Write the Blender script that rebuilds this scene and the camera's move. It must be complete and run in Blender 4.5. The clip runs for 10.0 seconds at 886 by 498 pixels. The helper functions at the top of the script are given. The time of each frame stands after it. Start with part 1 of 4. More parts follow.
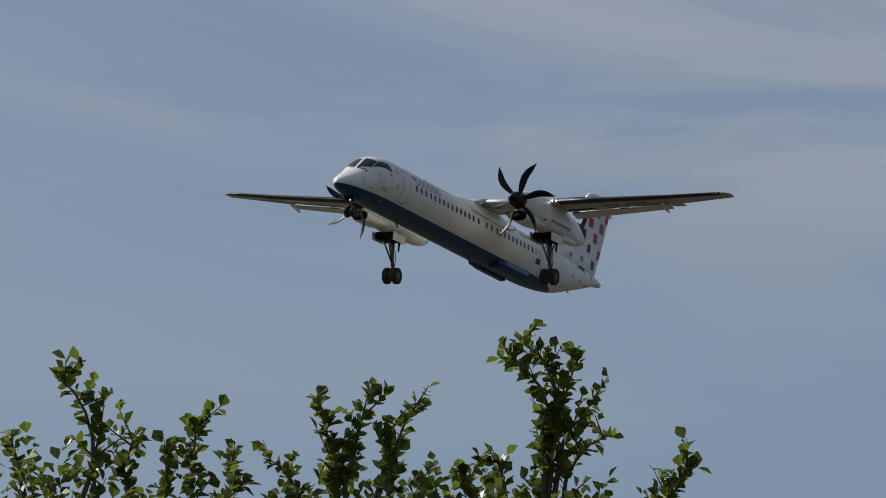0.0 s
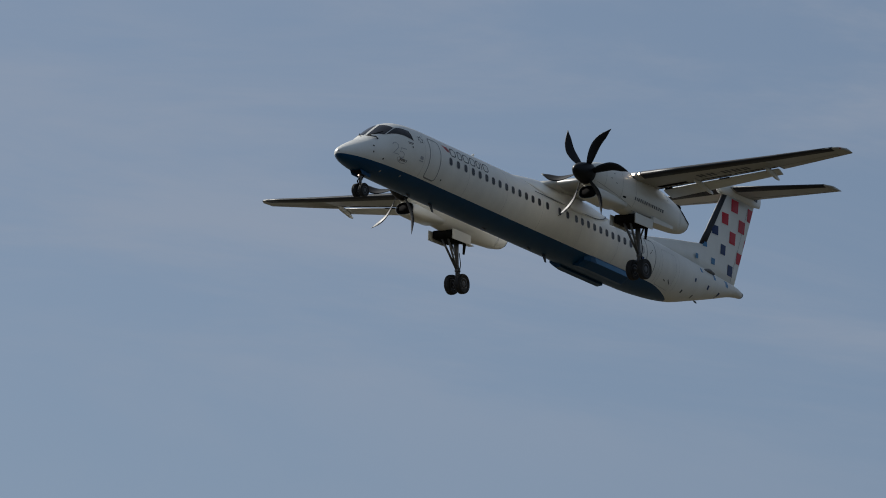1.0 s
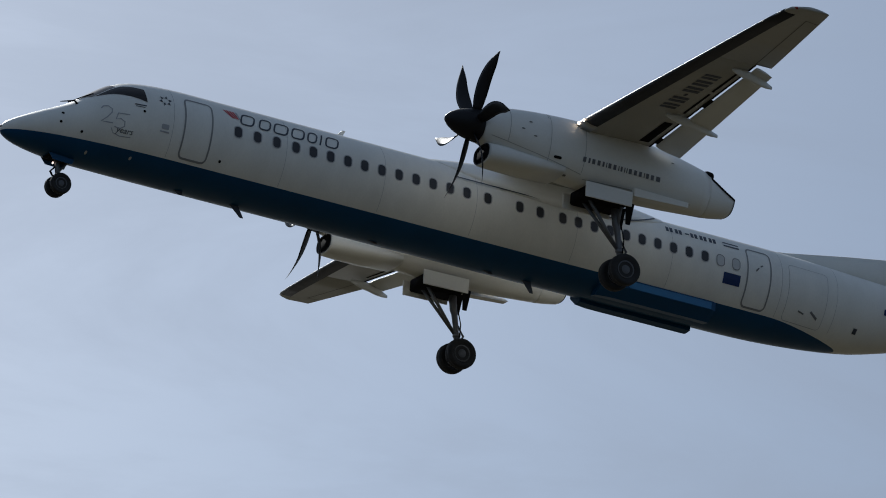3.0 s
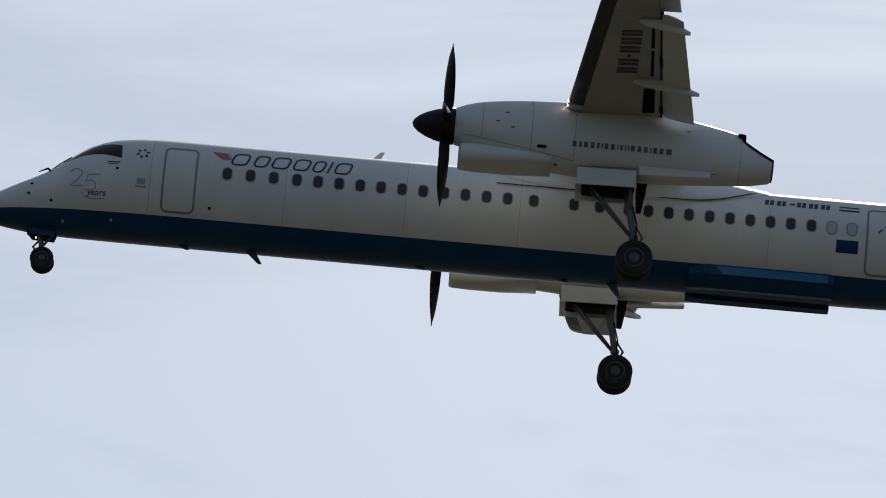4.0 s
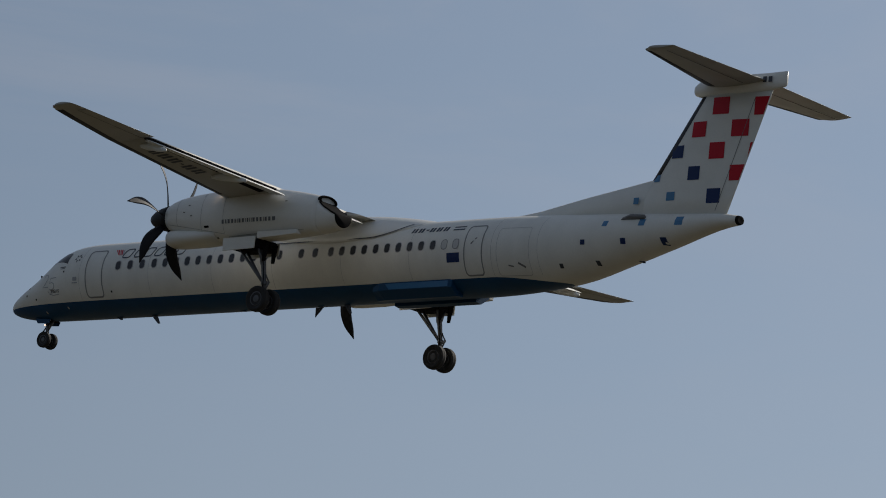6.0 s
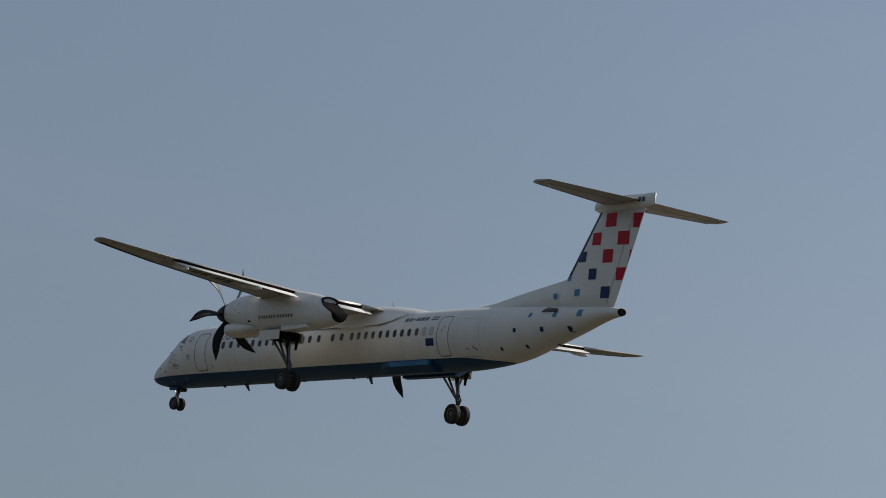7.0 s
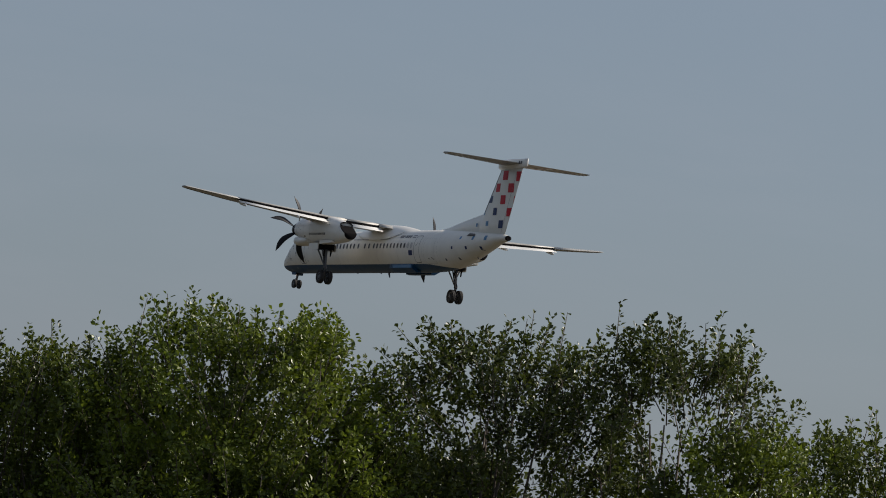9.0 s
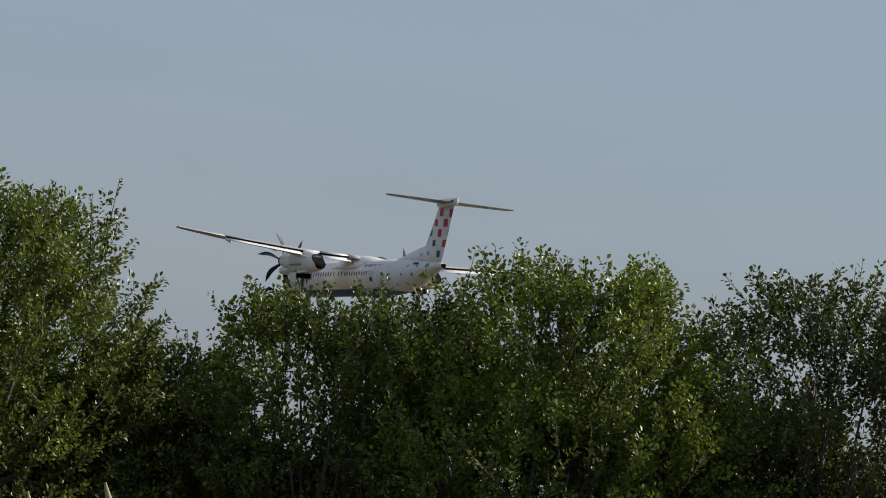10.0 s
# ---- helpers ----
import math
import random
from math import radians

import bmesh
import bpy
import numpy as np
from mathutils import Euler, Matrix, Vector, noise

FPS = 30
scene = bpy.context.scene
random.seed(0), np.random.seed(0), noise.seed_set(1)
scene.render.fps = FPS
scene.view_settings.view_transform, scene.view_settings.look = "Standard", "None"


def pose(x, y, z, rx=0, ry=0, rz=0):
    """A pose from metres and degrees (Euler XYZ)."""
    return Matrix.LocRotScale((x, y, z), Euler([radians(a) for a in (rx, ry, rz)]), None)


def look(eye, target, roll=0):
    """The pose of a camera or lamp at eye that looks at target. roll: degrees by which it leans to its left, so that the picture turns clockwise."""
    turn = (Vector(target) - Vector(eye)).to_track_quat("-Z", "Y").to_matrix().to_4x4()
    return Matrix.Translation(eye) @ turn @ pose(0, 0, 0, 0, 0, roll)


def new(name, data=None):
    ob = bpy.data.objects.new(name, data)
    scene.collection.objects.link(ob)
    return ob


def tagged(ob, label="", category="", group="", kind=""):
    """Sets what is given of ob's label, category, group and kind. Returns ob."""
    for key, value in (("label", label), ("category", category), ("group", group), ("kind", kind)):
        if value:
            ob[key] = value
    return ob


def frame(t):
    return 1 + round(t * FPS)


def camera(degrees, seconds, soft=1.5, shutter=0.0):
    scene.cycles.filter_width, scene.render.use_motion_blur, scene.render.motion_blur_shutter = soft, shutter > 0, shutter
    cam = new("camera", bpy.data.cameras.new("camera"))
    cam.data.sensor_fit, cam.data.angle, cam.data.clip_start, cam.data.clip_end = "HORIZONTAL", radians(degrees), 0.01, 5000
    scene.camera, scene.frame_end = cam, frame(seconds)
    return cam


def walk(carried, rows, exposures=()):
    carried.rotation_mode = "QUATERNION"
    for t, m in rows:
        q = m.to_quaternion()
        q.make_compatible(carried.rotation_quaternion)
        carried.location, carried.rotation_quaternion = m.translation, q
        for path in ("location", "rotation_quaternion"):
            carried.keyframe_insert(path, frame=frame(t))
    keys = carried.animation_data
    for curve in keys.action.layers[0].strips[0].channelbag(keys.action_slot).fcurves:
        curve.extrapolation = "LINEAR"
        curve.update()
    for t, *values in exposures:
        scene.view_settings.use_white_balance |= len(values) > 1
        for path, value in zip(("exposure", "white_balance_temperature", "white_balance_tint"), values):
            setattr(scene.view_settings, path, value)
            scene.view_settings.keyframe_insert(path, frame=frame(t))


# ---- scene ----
# ---- camera ----
cam = camera(8.64, 10.0, soft=1.0)
EYE = Vector((0.0, 0.0, 1.7))


def toward(bearing, height, distance=100.0):
    """A point at that bearing and height angle (degrees) from the eye."""
    b, h = radians(bearing), radians(height)
    return EYE + distance * Vector((math.cos(b) * math.cos(h), math.sin(b) * math.cos(h), math.sin(h)))


def aim(bearing, height, roll):
    return look(EYE, toward(bearing, height), roll)


# seconds; camera bearing, height angle, roll
walk(cam, [
    (0, aim(-154.725, 12.050, 5.51)),
    (0.5, aim(-150.779, 12.801, 4.41)),
    (1, aim(-146.672, 13.718, 4.16)),
    (1.5, aim(-141.305, 14.881, 5.10)),
    (2, aim(-134.915, 15.935, 4.53)),
    (2.5, aim(-126.852, 17.582, 4.44)),
    (2.7, aim(-122.955, 18.076, 4.62)),
    (3.8, aim(-95.735, 18.971, 5.15)),
    (4, aim(-89.456, 18.790, 5.06)),
    (4.4, aim(-78.750, 17.465, 5.53)),
    (4.5, aim(-76.124, 17.095, 6.09)),
    (5, aim(-63.554, 15.238, 7.22)),
    (5.5, aim(-55.141, 13.543, 7.05)),
    (5.7, aim(-52.389, 12.714, 6.89)),
    (6.8, aim(-38.402, 9.591, 6.09)),
    (7, aim(-36.724, 9.034, 6.49)),
    (7.5, aim(-31.808, 7.373, 6.88)),
    (8, aim(-29.012, 6.025, 7.83)),
    (8.5, aim(-26.954, 5.021, 8.24)),
    (9, aim(-24.821, 4.171, 6.97)),
    (9.5, aim(-23.096, 3.835, 7.02)),
    (10, aim(-21.692, 3.319, 6.52)),
],
     exposures=[(0.0, -0.19, 6520, 10), (0.8, -0.28, 6330, 9), (1.5, -0.29, 6220, 9), (2.5, -0.28, 5980, 8), (2.7, -0.31, 5950, 8), (3.8, -0.46, 6050, 8), (4.1, -0.48, 6050, 8), (4.5, -0.70, 6120, 8), (5.0, -0.80, 6350, 9), (5.5, -0.71, 6600, 10), (7.0, -0.30, 6640, 11), (8.5, -0.26, 6700, 12), (9.0, -0.1, 6750, 13), (10.0, 0.23, 6640, 13)])

# ---- sky and sun ----
SUN_BEARING, SUN_HEIGHT = -97.0, 35.0
world = bpy.data.worlds.new("sky")
scene.world = world
world.use_nodes = True
wn, wl = world.node_tree.nodes, world.node_tree.links
wn.clear()
w_out = wn.new("ShaderNodeOutputWorld")
w_bg = wn.new("ShaderNodeBackground")
w_sky = wn.new("ShaderNodeTexSky")
w_sky.sky_type = "NISHITA"
w_sky.sun_disc = False
w_sky.sun_elevation = radians(SUN_HEIGHT)
w_sky.sun_rotation = radians(90 - SUN_BEARING)
w_sky.altitude = 100
w_sky.air_density, w_sky.dust_density, w_sky.ozone_density = 1.0, 2.0, 1.8
w_co = wn.new("ShaderNodeTexCoord")
w_map = wn.new("ShaderNodeMapping")
w_map.inputs["Scale"].default_value = (5.0, 5.0, 26.0)
w_map.inputs["Rotation"].default_value = (0.0, 0.06, 0.0)
w_n1 = wn.new("ShaderNodeTexNoise")
w_n1.inputs["Scale"].default_value = 1.0
w_n1.inputs["Detail"].default_value = 9.0
w_n1.inputs["Roughness"].default_value = 0.6
w_n1.inputs["Distortion"].default_value = 0.7
w_ramp = wn.new("ShaderNodeMapRange")
w_ramp.interpolation_type = "SMOOTHSTEP"
for key, value in (("From Min", 0.40), ("From Max", 0.63), ("To Min", 0.0), ("To Max", 0.95)):
    w_ramp.inputs[key].default_value = value
w_sep = wn.new("ShaderNodeSeparateXYZ")
w_side = wn.new("ShaderNodeMapRange")
w_side.interpolation_type = "SMOOTHSTEP"
for key, value in (("From Min", -0.90), ("From Max", -0.72), ("To Min", 1.0), ("To Max", 0.42)):
    w_side.inputs[key].default_value = value
w_mul = wn.new("ShaderNodeMath")
w_mul.operation = "MULTIPLY"
# a thin bright cloud stands before the sun's side of the sky
w_veil = wn.new("ShaderNodeMapRange")
w_veil.interpolation_type = "SMOOTHSTEP"
for key, value in (("From Min", -0.955), ("From Max", -0.855), ("To Min", 0.55), ("To Max", 0.0)):
    w_veil.inputs[key].default_value = value
w_veil_mix = wn.new("ShaderNodeMix")
w_veil_mix.data_type = "RGBA"
w_veil_mix.inputs["B"].default_value = (5.6, 5.75, 6.1, 1)
w_mix = wn.new("ShaderNodeMix")
w_mix.data_type = "RGBA"
w_mix.inputs["B"].default_value = (3.75, 4.1, 4.85, 1)
w_haze = wn.new("ShaderNodeMix")
w_haze.data_type = "RGBA"
w_haze.inputs["Factor"].default_value = 0.5
w_haze.inputs["B"].default_value = (2.35, 3.0, 3.9, 1)
w_tint = wn.new("ShaderNodeMix")
w_tint.data_type, w_tint.blend_type = "RGBA", "MULTIPLY"
w_tint.inputs["Factor"].default_value = 1.0
w_tint.inputs["B"].default_value = (0.755, 0.80, 0.86, 1)
wl.new(w_co.outputs["Generated"], w_map.inputs["Vector"])
wl.new(w_map.outputs["Vector"], w_n1.inputs["Vector"])
wl.new(w_n1.outputs["Fac"], w_ramp.inputs["Value"])
wl.new(w_co.outputs["Generated"], w_sep.inputs[0])
wl.new(w_sep.outputs["X"], w_side.inputs["Value"])
wl.new(w_ramp.outputs["Result"], w_mul.inputs[0])
w_high, w_both = wn.new("ShaderNodeMapRange"), wn.new("ShaderNodeMath")
w_high.interpolation_type, w_both.operation = "SMOOTHSTEP", "MULTIPLY"
for key, value in (("From Min", 0.195), ("From Max", 0.245), ("To Min", 0.24), ("To Max", 0.9)):
    w_high.inputs[key].default_value = value
wl.new(w_sep.outputs["Z"], w_high.inputs["Value"])
wl.new(w_side.outputs["Result"], w_both.inputs[0])
wl.new(w_high.outputs["Result"], w_both.inputs[1])
wl.new(w_both.outputs[0], w_mul.inputs[1])
wl.new(w_mul.outputs[0], w_mix.inputs["Factor"])
wl.new(w_sky.outputs["Color"], w_tint.inputs["A"])
wl.new(w_tint.outputs["Result"], w_haze.inputs["A"])
wl.new(w_sep.outputs["Y"], w_veil.inputs["Value"])
wl.new(w_veil.outputs["Result"], w_veil_mix.inputs["Factor"])
wl.new(w_haze.outputs["Result"], w_veil_mix.inputs["A"])
wl.new(w_veil_mix.outputs["Result"], w_mix.inputs["A"])
wl.new(w_mix.outputs["Result"], w_bg.inputs["Color"])
# the haze brightens towards the sun's side of the sky
w_dot = wn.new("ShaderNodeVectorMath")
w_dot.operation = "DOT_PRODUCT"
w_dot.inputs[1].default_value = (math.cos(radians(-80)), math.sin(radians(-80)), 0.0)
wl.new(w_co.outputs["Generated"], w_dot.inputs[0])
w_near = wn.new("ShaderNodeMapRange")
w_near.interpolation_type = "SMOOTHSTEP"
for key, value in (("From Min", 0.66), ("From Max", 0.95), ("To Min", 0.1), ("To Max", 0.150)):
    w_near.inputs[key].default_value = value
wl.new(w_dot.outputs["Value"], w_near.inputs["Value"])
wl.new(w_near.outputs["Result"], w_bg.inputs["Strength"])
wl.new(w_bg.outputs["Background"], w_out.inputs["Surface"])

sun = new("sun", bpy.data.lights.new("sun", "SUN"))
sun.data.energy, sun.data.angle, sun.data.color = 4.6, radians(0.53), (1.0, 0.95, 0.87)
sun.matrix_world = look(toward(SUN_BEARING, SUN_HEIGHT), EYE)


# ---- materials ----
def material(name, color, rough=0.5, metal=0.0, coat=0.0, vary=0.12, scale=3.0, bump=0.0, bump_scale=60.0, stretch=(1, 1, 1)):
    """Paint or other plain stuff with stains at one size and grain at another."""
    m = bpy.data.materials.new(name)
    m.use_nodes = True
    n, l = m.node_tree.nodes, m.node_tree.links
    b = n["Principled BSDF"]
    b.inputs["Metallic"].default_value = metal
    b.inputs["Coat Weight"].default_value = coat
    b.inputs["Coat Roughness"].default_value = 0.12
    co = n.new("ShaderNodeTexCoord")
    mp = n.new("ShaderNodeMapping")
    mp.inputs["Scale"].default_value = stretch
    big, small = n.new("ShaderNodeTexNoise"), n.new("ShaderNodeTexNoise")
    big.inputs["Scale"].default_value, big.inputs["Detail"].default_value = scale, 5.0
    small.inputs["Scale"].default_value, small.inputs["Detail"].default_value = bump_scale, 3.0
    l.new(co.outputs["Object"], mp.inputs["Vector"])
    for t in (big, small):
        l.new(mp.outputs["Vector"], t.inputs["Vector"])
    mix = n.new("ShaderNodeMix")
    mix.data_type = "RGBA"
    mix.inputs["A"].default_value = (*[c * (1 - vary) for c in color], 1)
    mix.inputs["B"].default_value = (*[min(1, c * (1 + vary * 0.6)) for c in color], 1)
    add = n.new("ShaderNodeMath")
    add.operation = "MULTIPLY_ADD"
    add.inputs[1].default_value, add.inputs[2].default_value = 0.35, 0.0
    l.new(small.outputs["Fac"], add.inputs[0])
    add2 = n.new("ShaderNodeMath")
    add2.operation = "MULTIPLY_ADD"
    add2.inputs[1].default_value = 0.75
    l.new(big.outputs["Fac"], add2.inputs[0])
    l.new(add.outputs[0], add2.inputs[2])
    l.new(add2.outputs[0], mix.inputs["Factor"])
    l.new(mix.outputs["Result"], b.inputs["Base Color"])
    rr = n.new("ShaderNodeMapRange")
    rr.inputs["To Min"].default_value, rr.inputs["To Max"].default_value = rough * 0.8, min(1, rough * 1.2)
    l.new(big.outputs["Fac"], rr.inputs["Value"])
    l.new(rr.outputs["Result"], b.inputs["Roughness"])
    if bump:
        bp = n.new("ShaderNodeBump")
        bp.inputs["Strength"].default_value, bp.inputs["Distance"].default_value = bump, 0.01
        l.new(small.outputs["Fac"], bp.inputs["Height"])
        l.new(bp.outputs["Normal"], b.inputs["Normal"])
    return m


WHITE_RGB, BLUE_RGB = (0.76, 0.74, 0.68), (0.003, 0.054, 0.138)
WHITE = material("white_paint", WHITE_RGB, 0.38, coat=0.15, vary=0.16, scale=1.7, stretch=(0.5, 1, 0.9), bump_scale=25)
# light grey paint, darkened further for the shade under wings and tailplane
WINGSHADED = material("grey_wing_paint_shaded", (0.42, 0.405, 0.365), 0.45, vary=0.24, scale=1.3, stretch=(0.6, 1, 1), bump_scale=25)
BLUE = material("blue_paint", BLUE_RGB, 0.45, coat=0.0, vary=0.2, scale=1.5)
SKYBLUE = material("light_blue_sheen", (0.012, 0.13, 0.30), 0.4, coat=0.05)
NAVY = material("navy_paint", (0.012, 0.03, 0.11), 0.4)
RED = material("red_paint", (0.52, 0.005, 0.02), 0.4)
# kept lighter than the wings for the sun on the flap tops
FLAPWHITE = material("white_flap_paint", (0.74, 0.735, 0.70), 0.4, vary=0.12, scale=1.5)
MIDBLUE = material("mid_blue_paint", (0.05, 0.19, 0.36), 0.4)
INK = material("dark_lettering", (0.035, 0.04, 0.055), 0.5)
FAINT = material("grey_lettering", (0.36, 0.36, 0.37), 0.5)
BOOT = material("black_rubber_boot", (0.014, 0.014, 0.017), 0.55, bump=0.1)
TYRE = material("tyre_rubber", (0.018, 0.017, 0.017), 0.8, bump=0.3)
SEAM = material("panel_seam_grey", (0.43, 0.42, 0.39), 0.6)
WEB = material("address_lettering", (0.12, 0.12, 0.13), 0.5)
WHEEL = material("wheel_hub", (0.10, 0.10, 0.105), 0.5, metal=0.3, vary=0.3, scale=9)
STEEL = material("gear_steel", (0.15, 0.15, 0.155), 0.45, metal=0.4, vary=0.3, scale=9)
GREYMETAL = material("bare_metal", (0.5, 0.5, 0.5), 0.35, metal=0.9, vary=0.2)
# near-black for bays, soot and dark fittings, and for shade painted at the flaps
DARK = material("dark_parts_and_shade", (0.014, 0.013, 0.013), 0.85)
BLADE = material("dark_blade", (0.012, 0.012, 0.014), 0.5, vary=0.25, scale=5)
GLASS = material("dark_glass", (0.025, 0.022, 0.022), 0.08, vary=0.5, scale=2.0)
PANE = material("cabin_pane", (0.055, 0.055, 0.062), 0.2, vary=0.5, scale=1.0)
LINE = material("panel_gap", (0.16, 0.155, 0.15), 0.7)
GREYLINE = material("door_outline", (0.25, 0.245, 0.24), 0.6)
RIM = material("window_rim", (0.40, 0.39, 0.38), 0.5)
BLIND = material("drawn_blind", (0.52, 0.51, 0.49), 0.5)

for m in (BLADE, BLUE, RED, NAVY, PANE, GLASS, DARK):
    m.node_tree.nodes["Principled BSDF"].inputs["Specular IOR Level"].default_value = 0.22
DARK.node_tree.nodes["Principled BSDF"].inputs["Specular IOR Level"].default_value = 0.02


def glow(name, color, strength):
    m = material(name, color, 0.3)
    b = m.node_tree.nodes["Principled BSDF"]
    b.inputs["Emission Color"].default_value = (*color, 1)
    b.inputs["Emission Strength"].default_value = strength
    return m


LAMP = glow("landing_light_glow", (1.0, 0.74, 0.5), 8.0)
TAXI = glow("taxi_light_glow", (1.0, 0.75, 0.6), 2.0)
NAVLAMP = material("red_lamp_glass", (0.25, 0.02, 0.02), 0.2)


def livery():
    """White fuselage paint with the blue belly below a level line that sinks towards the tail."""
    m = material("fuselage_livery", WHITE_RGB, 0.42, coat=0.0, vary=0.20, scale=1.5, stretch=(1.1, 1, 0.55), bump_scale=22)
    n, l = m.node_tree.nodes, m.node_tree.links
    b = n["Principled BSDF"]
    white = b.inputs["Base Color"].links[0].from_socket
    co, sep = n.new("ShaderNodeTexCoord"), n.new("ShaderNodeSeparateXYZ")
    l.new(co.outputs["Object"], sep.inputs[0])
    drop = n.new("ShaderNodeMapRange")
    drop.interpolation_type = "SMOOTHSTEP"
    for key, value in (("From Min", -25.0), ("From Max", -22.3), ("To Min", -1.10), ("To Max", -0.95)):
        drop.inputs[key].default_value = value
    l.new(sep.outputs["X"], drop.inputs["Value"])
    less, aft, both = n.new("ShaderNodeMath"), n.new("ShaderNodeMath"), n.new("ShaderNodeMath")
    less.operation, aft.operation, both.operation = "LESS_THAN", "GREATER_THAN", "MULTIPLY"
    aft.inputs[1].default_value = -25.0
    l.new(sep.outputs["Z"], less.inputs[0])
    l.new(drop.outputs["Result"], less.inputs[1])
    l.new(sep.outputs["X"], aft.inputs[0])
    l.new(less.outputs[0], both.inputs[0])
    l.new(aft.outputs[0], both.inputs[1])
    fine = n.new("ShaderNodeTexNoise")
    fine.inputs["Scale"].default_value, fine.inputs["Detail"].default_value = 1.1, 6.0
    l.new(co.outputs["Object"], fine.inputs["Vector"])
    blue = n.new("ShaderNodeMix")
    blue.data_type = "RGBA"
    blue.inputs["A"].default_value = (*[c * 0.75 for c in BLUE_RGB], 1)
    blue.inputs["B"].default_value = (*[c * 1.3 for c in BLUE_RGB], 1)
    l.new(fine.outputs["Fac"], blue.inputs["Factor"])
    mix = n.new("ShaderNodeMix")
    mix.data_type = "RGBA"
    l.new(both.outputs[0], mix.inputs["Factor"])
    l.new(white, mix.inputs["A"])
    l.new(blue.outputs["Result"], mix.inputs["B"])
    l.new(mix.outputs["Result"], b.inputs["Base Color"])
    b.inputs["Specular IOR Level"].default_value = 0.2
    return m


LIVERY = livery()


def leaf_material(name, dark, light, clear=0.34):
    """Leaf green that differs from leaf to leaf, spread wider to paint lit and shaded leaves, and lets some light
    through.
    """
    m = bpy.data.materials.new(name)
    m.use_nodes = True
    n, l = m.node_tree.nodes, m.node_tree.links
    b, out = n["Principled BSDF"], n["Material Output"]
    b.inputs["Roughness"].default_value, b.inputs["Specular IOR Level"].default_value = 0.40, 0.42
    geo, info = n.new("ShaderNodeNewGeometry"), n.new("ShaderNodeObjectInfo")
    add, frac = n.new("ShaderNodeMath"), n.new("ShaderNodeMath")
    frac.operation = "FRACT"
    l.new(geo.outputs["Random Per Island"], add.inputs[0])
    l.new(info.outputs["Random"], add.inputs[1])
    l.new(add.outputs[0], frac.inputs[0])
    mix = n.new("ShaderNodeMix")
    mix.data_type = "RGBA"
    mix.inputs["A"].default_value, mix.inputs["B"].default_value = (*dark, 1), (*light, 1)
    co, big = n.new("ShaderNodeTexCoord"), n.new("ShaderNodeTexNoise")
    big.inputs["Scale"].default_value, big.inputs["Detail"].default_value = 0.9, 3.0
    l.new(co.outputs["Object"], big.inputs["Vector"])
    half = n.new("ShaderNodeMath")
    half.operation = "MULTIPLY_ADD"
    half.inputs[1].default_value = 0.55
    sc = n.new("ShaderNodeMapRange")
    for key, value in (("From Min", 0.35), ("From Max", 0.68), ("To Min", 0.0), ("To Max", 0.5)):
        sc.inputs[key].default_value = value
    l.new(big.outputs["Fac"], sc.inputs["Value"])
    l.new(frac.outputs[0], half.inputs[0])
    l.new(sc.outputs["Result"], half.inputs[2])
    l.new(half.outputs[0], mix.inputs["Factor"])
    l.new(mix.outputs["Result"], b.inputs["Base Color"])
    tr, ms = n.new("ShaderNodeBsdfTranslucent"), n.new("ShaderNodeMixShader")
    ms.inputs["Fac"].default_value = clear
    l.new(mix.outputs["Result"], tr.inputs["Color"])
    l.new(b.outputs["BSDF"], ms.inputs[1])
    l.new(tr.outputs["BSDF"], ms.inputs[2])
    l.new(ms.outputs["Shader"], out.inputs["Surface"])
    return m


# the near-black to bright range also paints shade and sun among the leaves
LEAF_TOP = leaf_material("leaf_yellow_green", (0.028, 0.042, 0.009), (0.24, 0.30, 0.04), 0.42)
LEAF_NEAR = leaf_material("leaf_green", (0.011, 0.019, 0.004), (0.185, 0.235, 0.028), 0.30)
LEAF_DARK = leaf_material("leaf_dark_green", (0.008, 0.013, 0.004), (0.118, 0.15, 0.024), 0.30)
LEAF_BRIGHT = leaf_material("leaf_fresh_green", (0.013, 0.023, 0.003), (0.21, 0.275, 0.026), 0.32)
BARK = material("bark", (0.10, 0.08, 0.06), 0.9, vary=0.4, scale=14, bump=0.6)
STRAW = material("dry_grass", (0.34, 0.27, 0.15), 0.8, vary=0.3, scale=20)
MEADOW = material("meadow", (0.054, 0.044, 0.022), 0.95, vary=0.45, scale=0.15, bump=0.5, bump_scale=8)


# ---- building helpers ----
def finish(bm, name, mat, smooth=True):
    bmesh.ops.recalc_face_normals(bm, faces=bm.faces)
    me = bpy.data.meshes.new(name)
    bm.to_mesh(me)
    bm.free()
    me.materials.append(mat)
    if smooth:
        for p in me.polygons:
            p.use_smooth = True
    return me


def part(name, bm, mat, parent, label="", smooth=True, at=None):
    """Links a bmesh (or a ready mesh) as one mesh object under parent."""
    me = finish(bm, name, mat, smooth) if isinstance(bm, bmesh.types.BMesh) else bm
    ob = new(name, me)
    ob.parent = parent
    if at is not None:
        ob.matrix_basis = at
    if label:
        ob["label"] = label
    return ob


def loft(rings, caps=(True, True), bm=None):
    bm = bm or bmesh.new()
    vs = [[bm.verts.new(p) for p in ring] for ring in rings]
    for a, b in zip(vs, vs[1:]):
        for i in range(len(a)):
            j = (i + 1) % len(a)
            bm.faces.new((a[i], a[j], b[j], b[i]))
    if caps[0]:
        bm.faces.new(list(reversed(vs[0])))
    if caps[1]:
        bm.faces.new(vs[-1])
    return bm


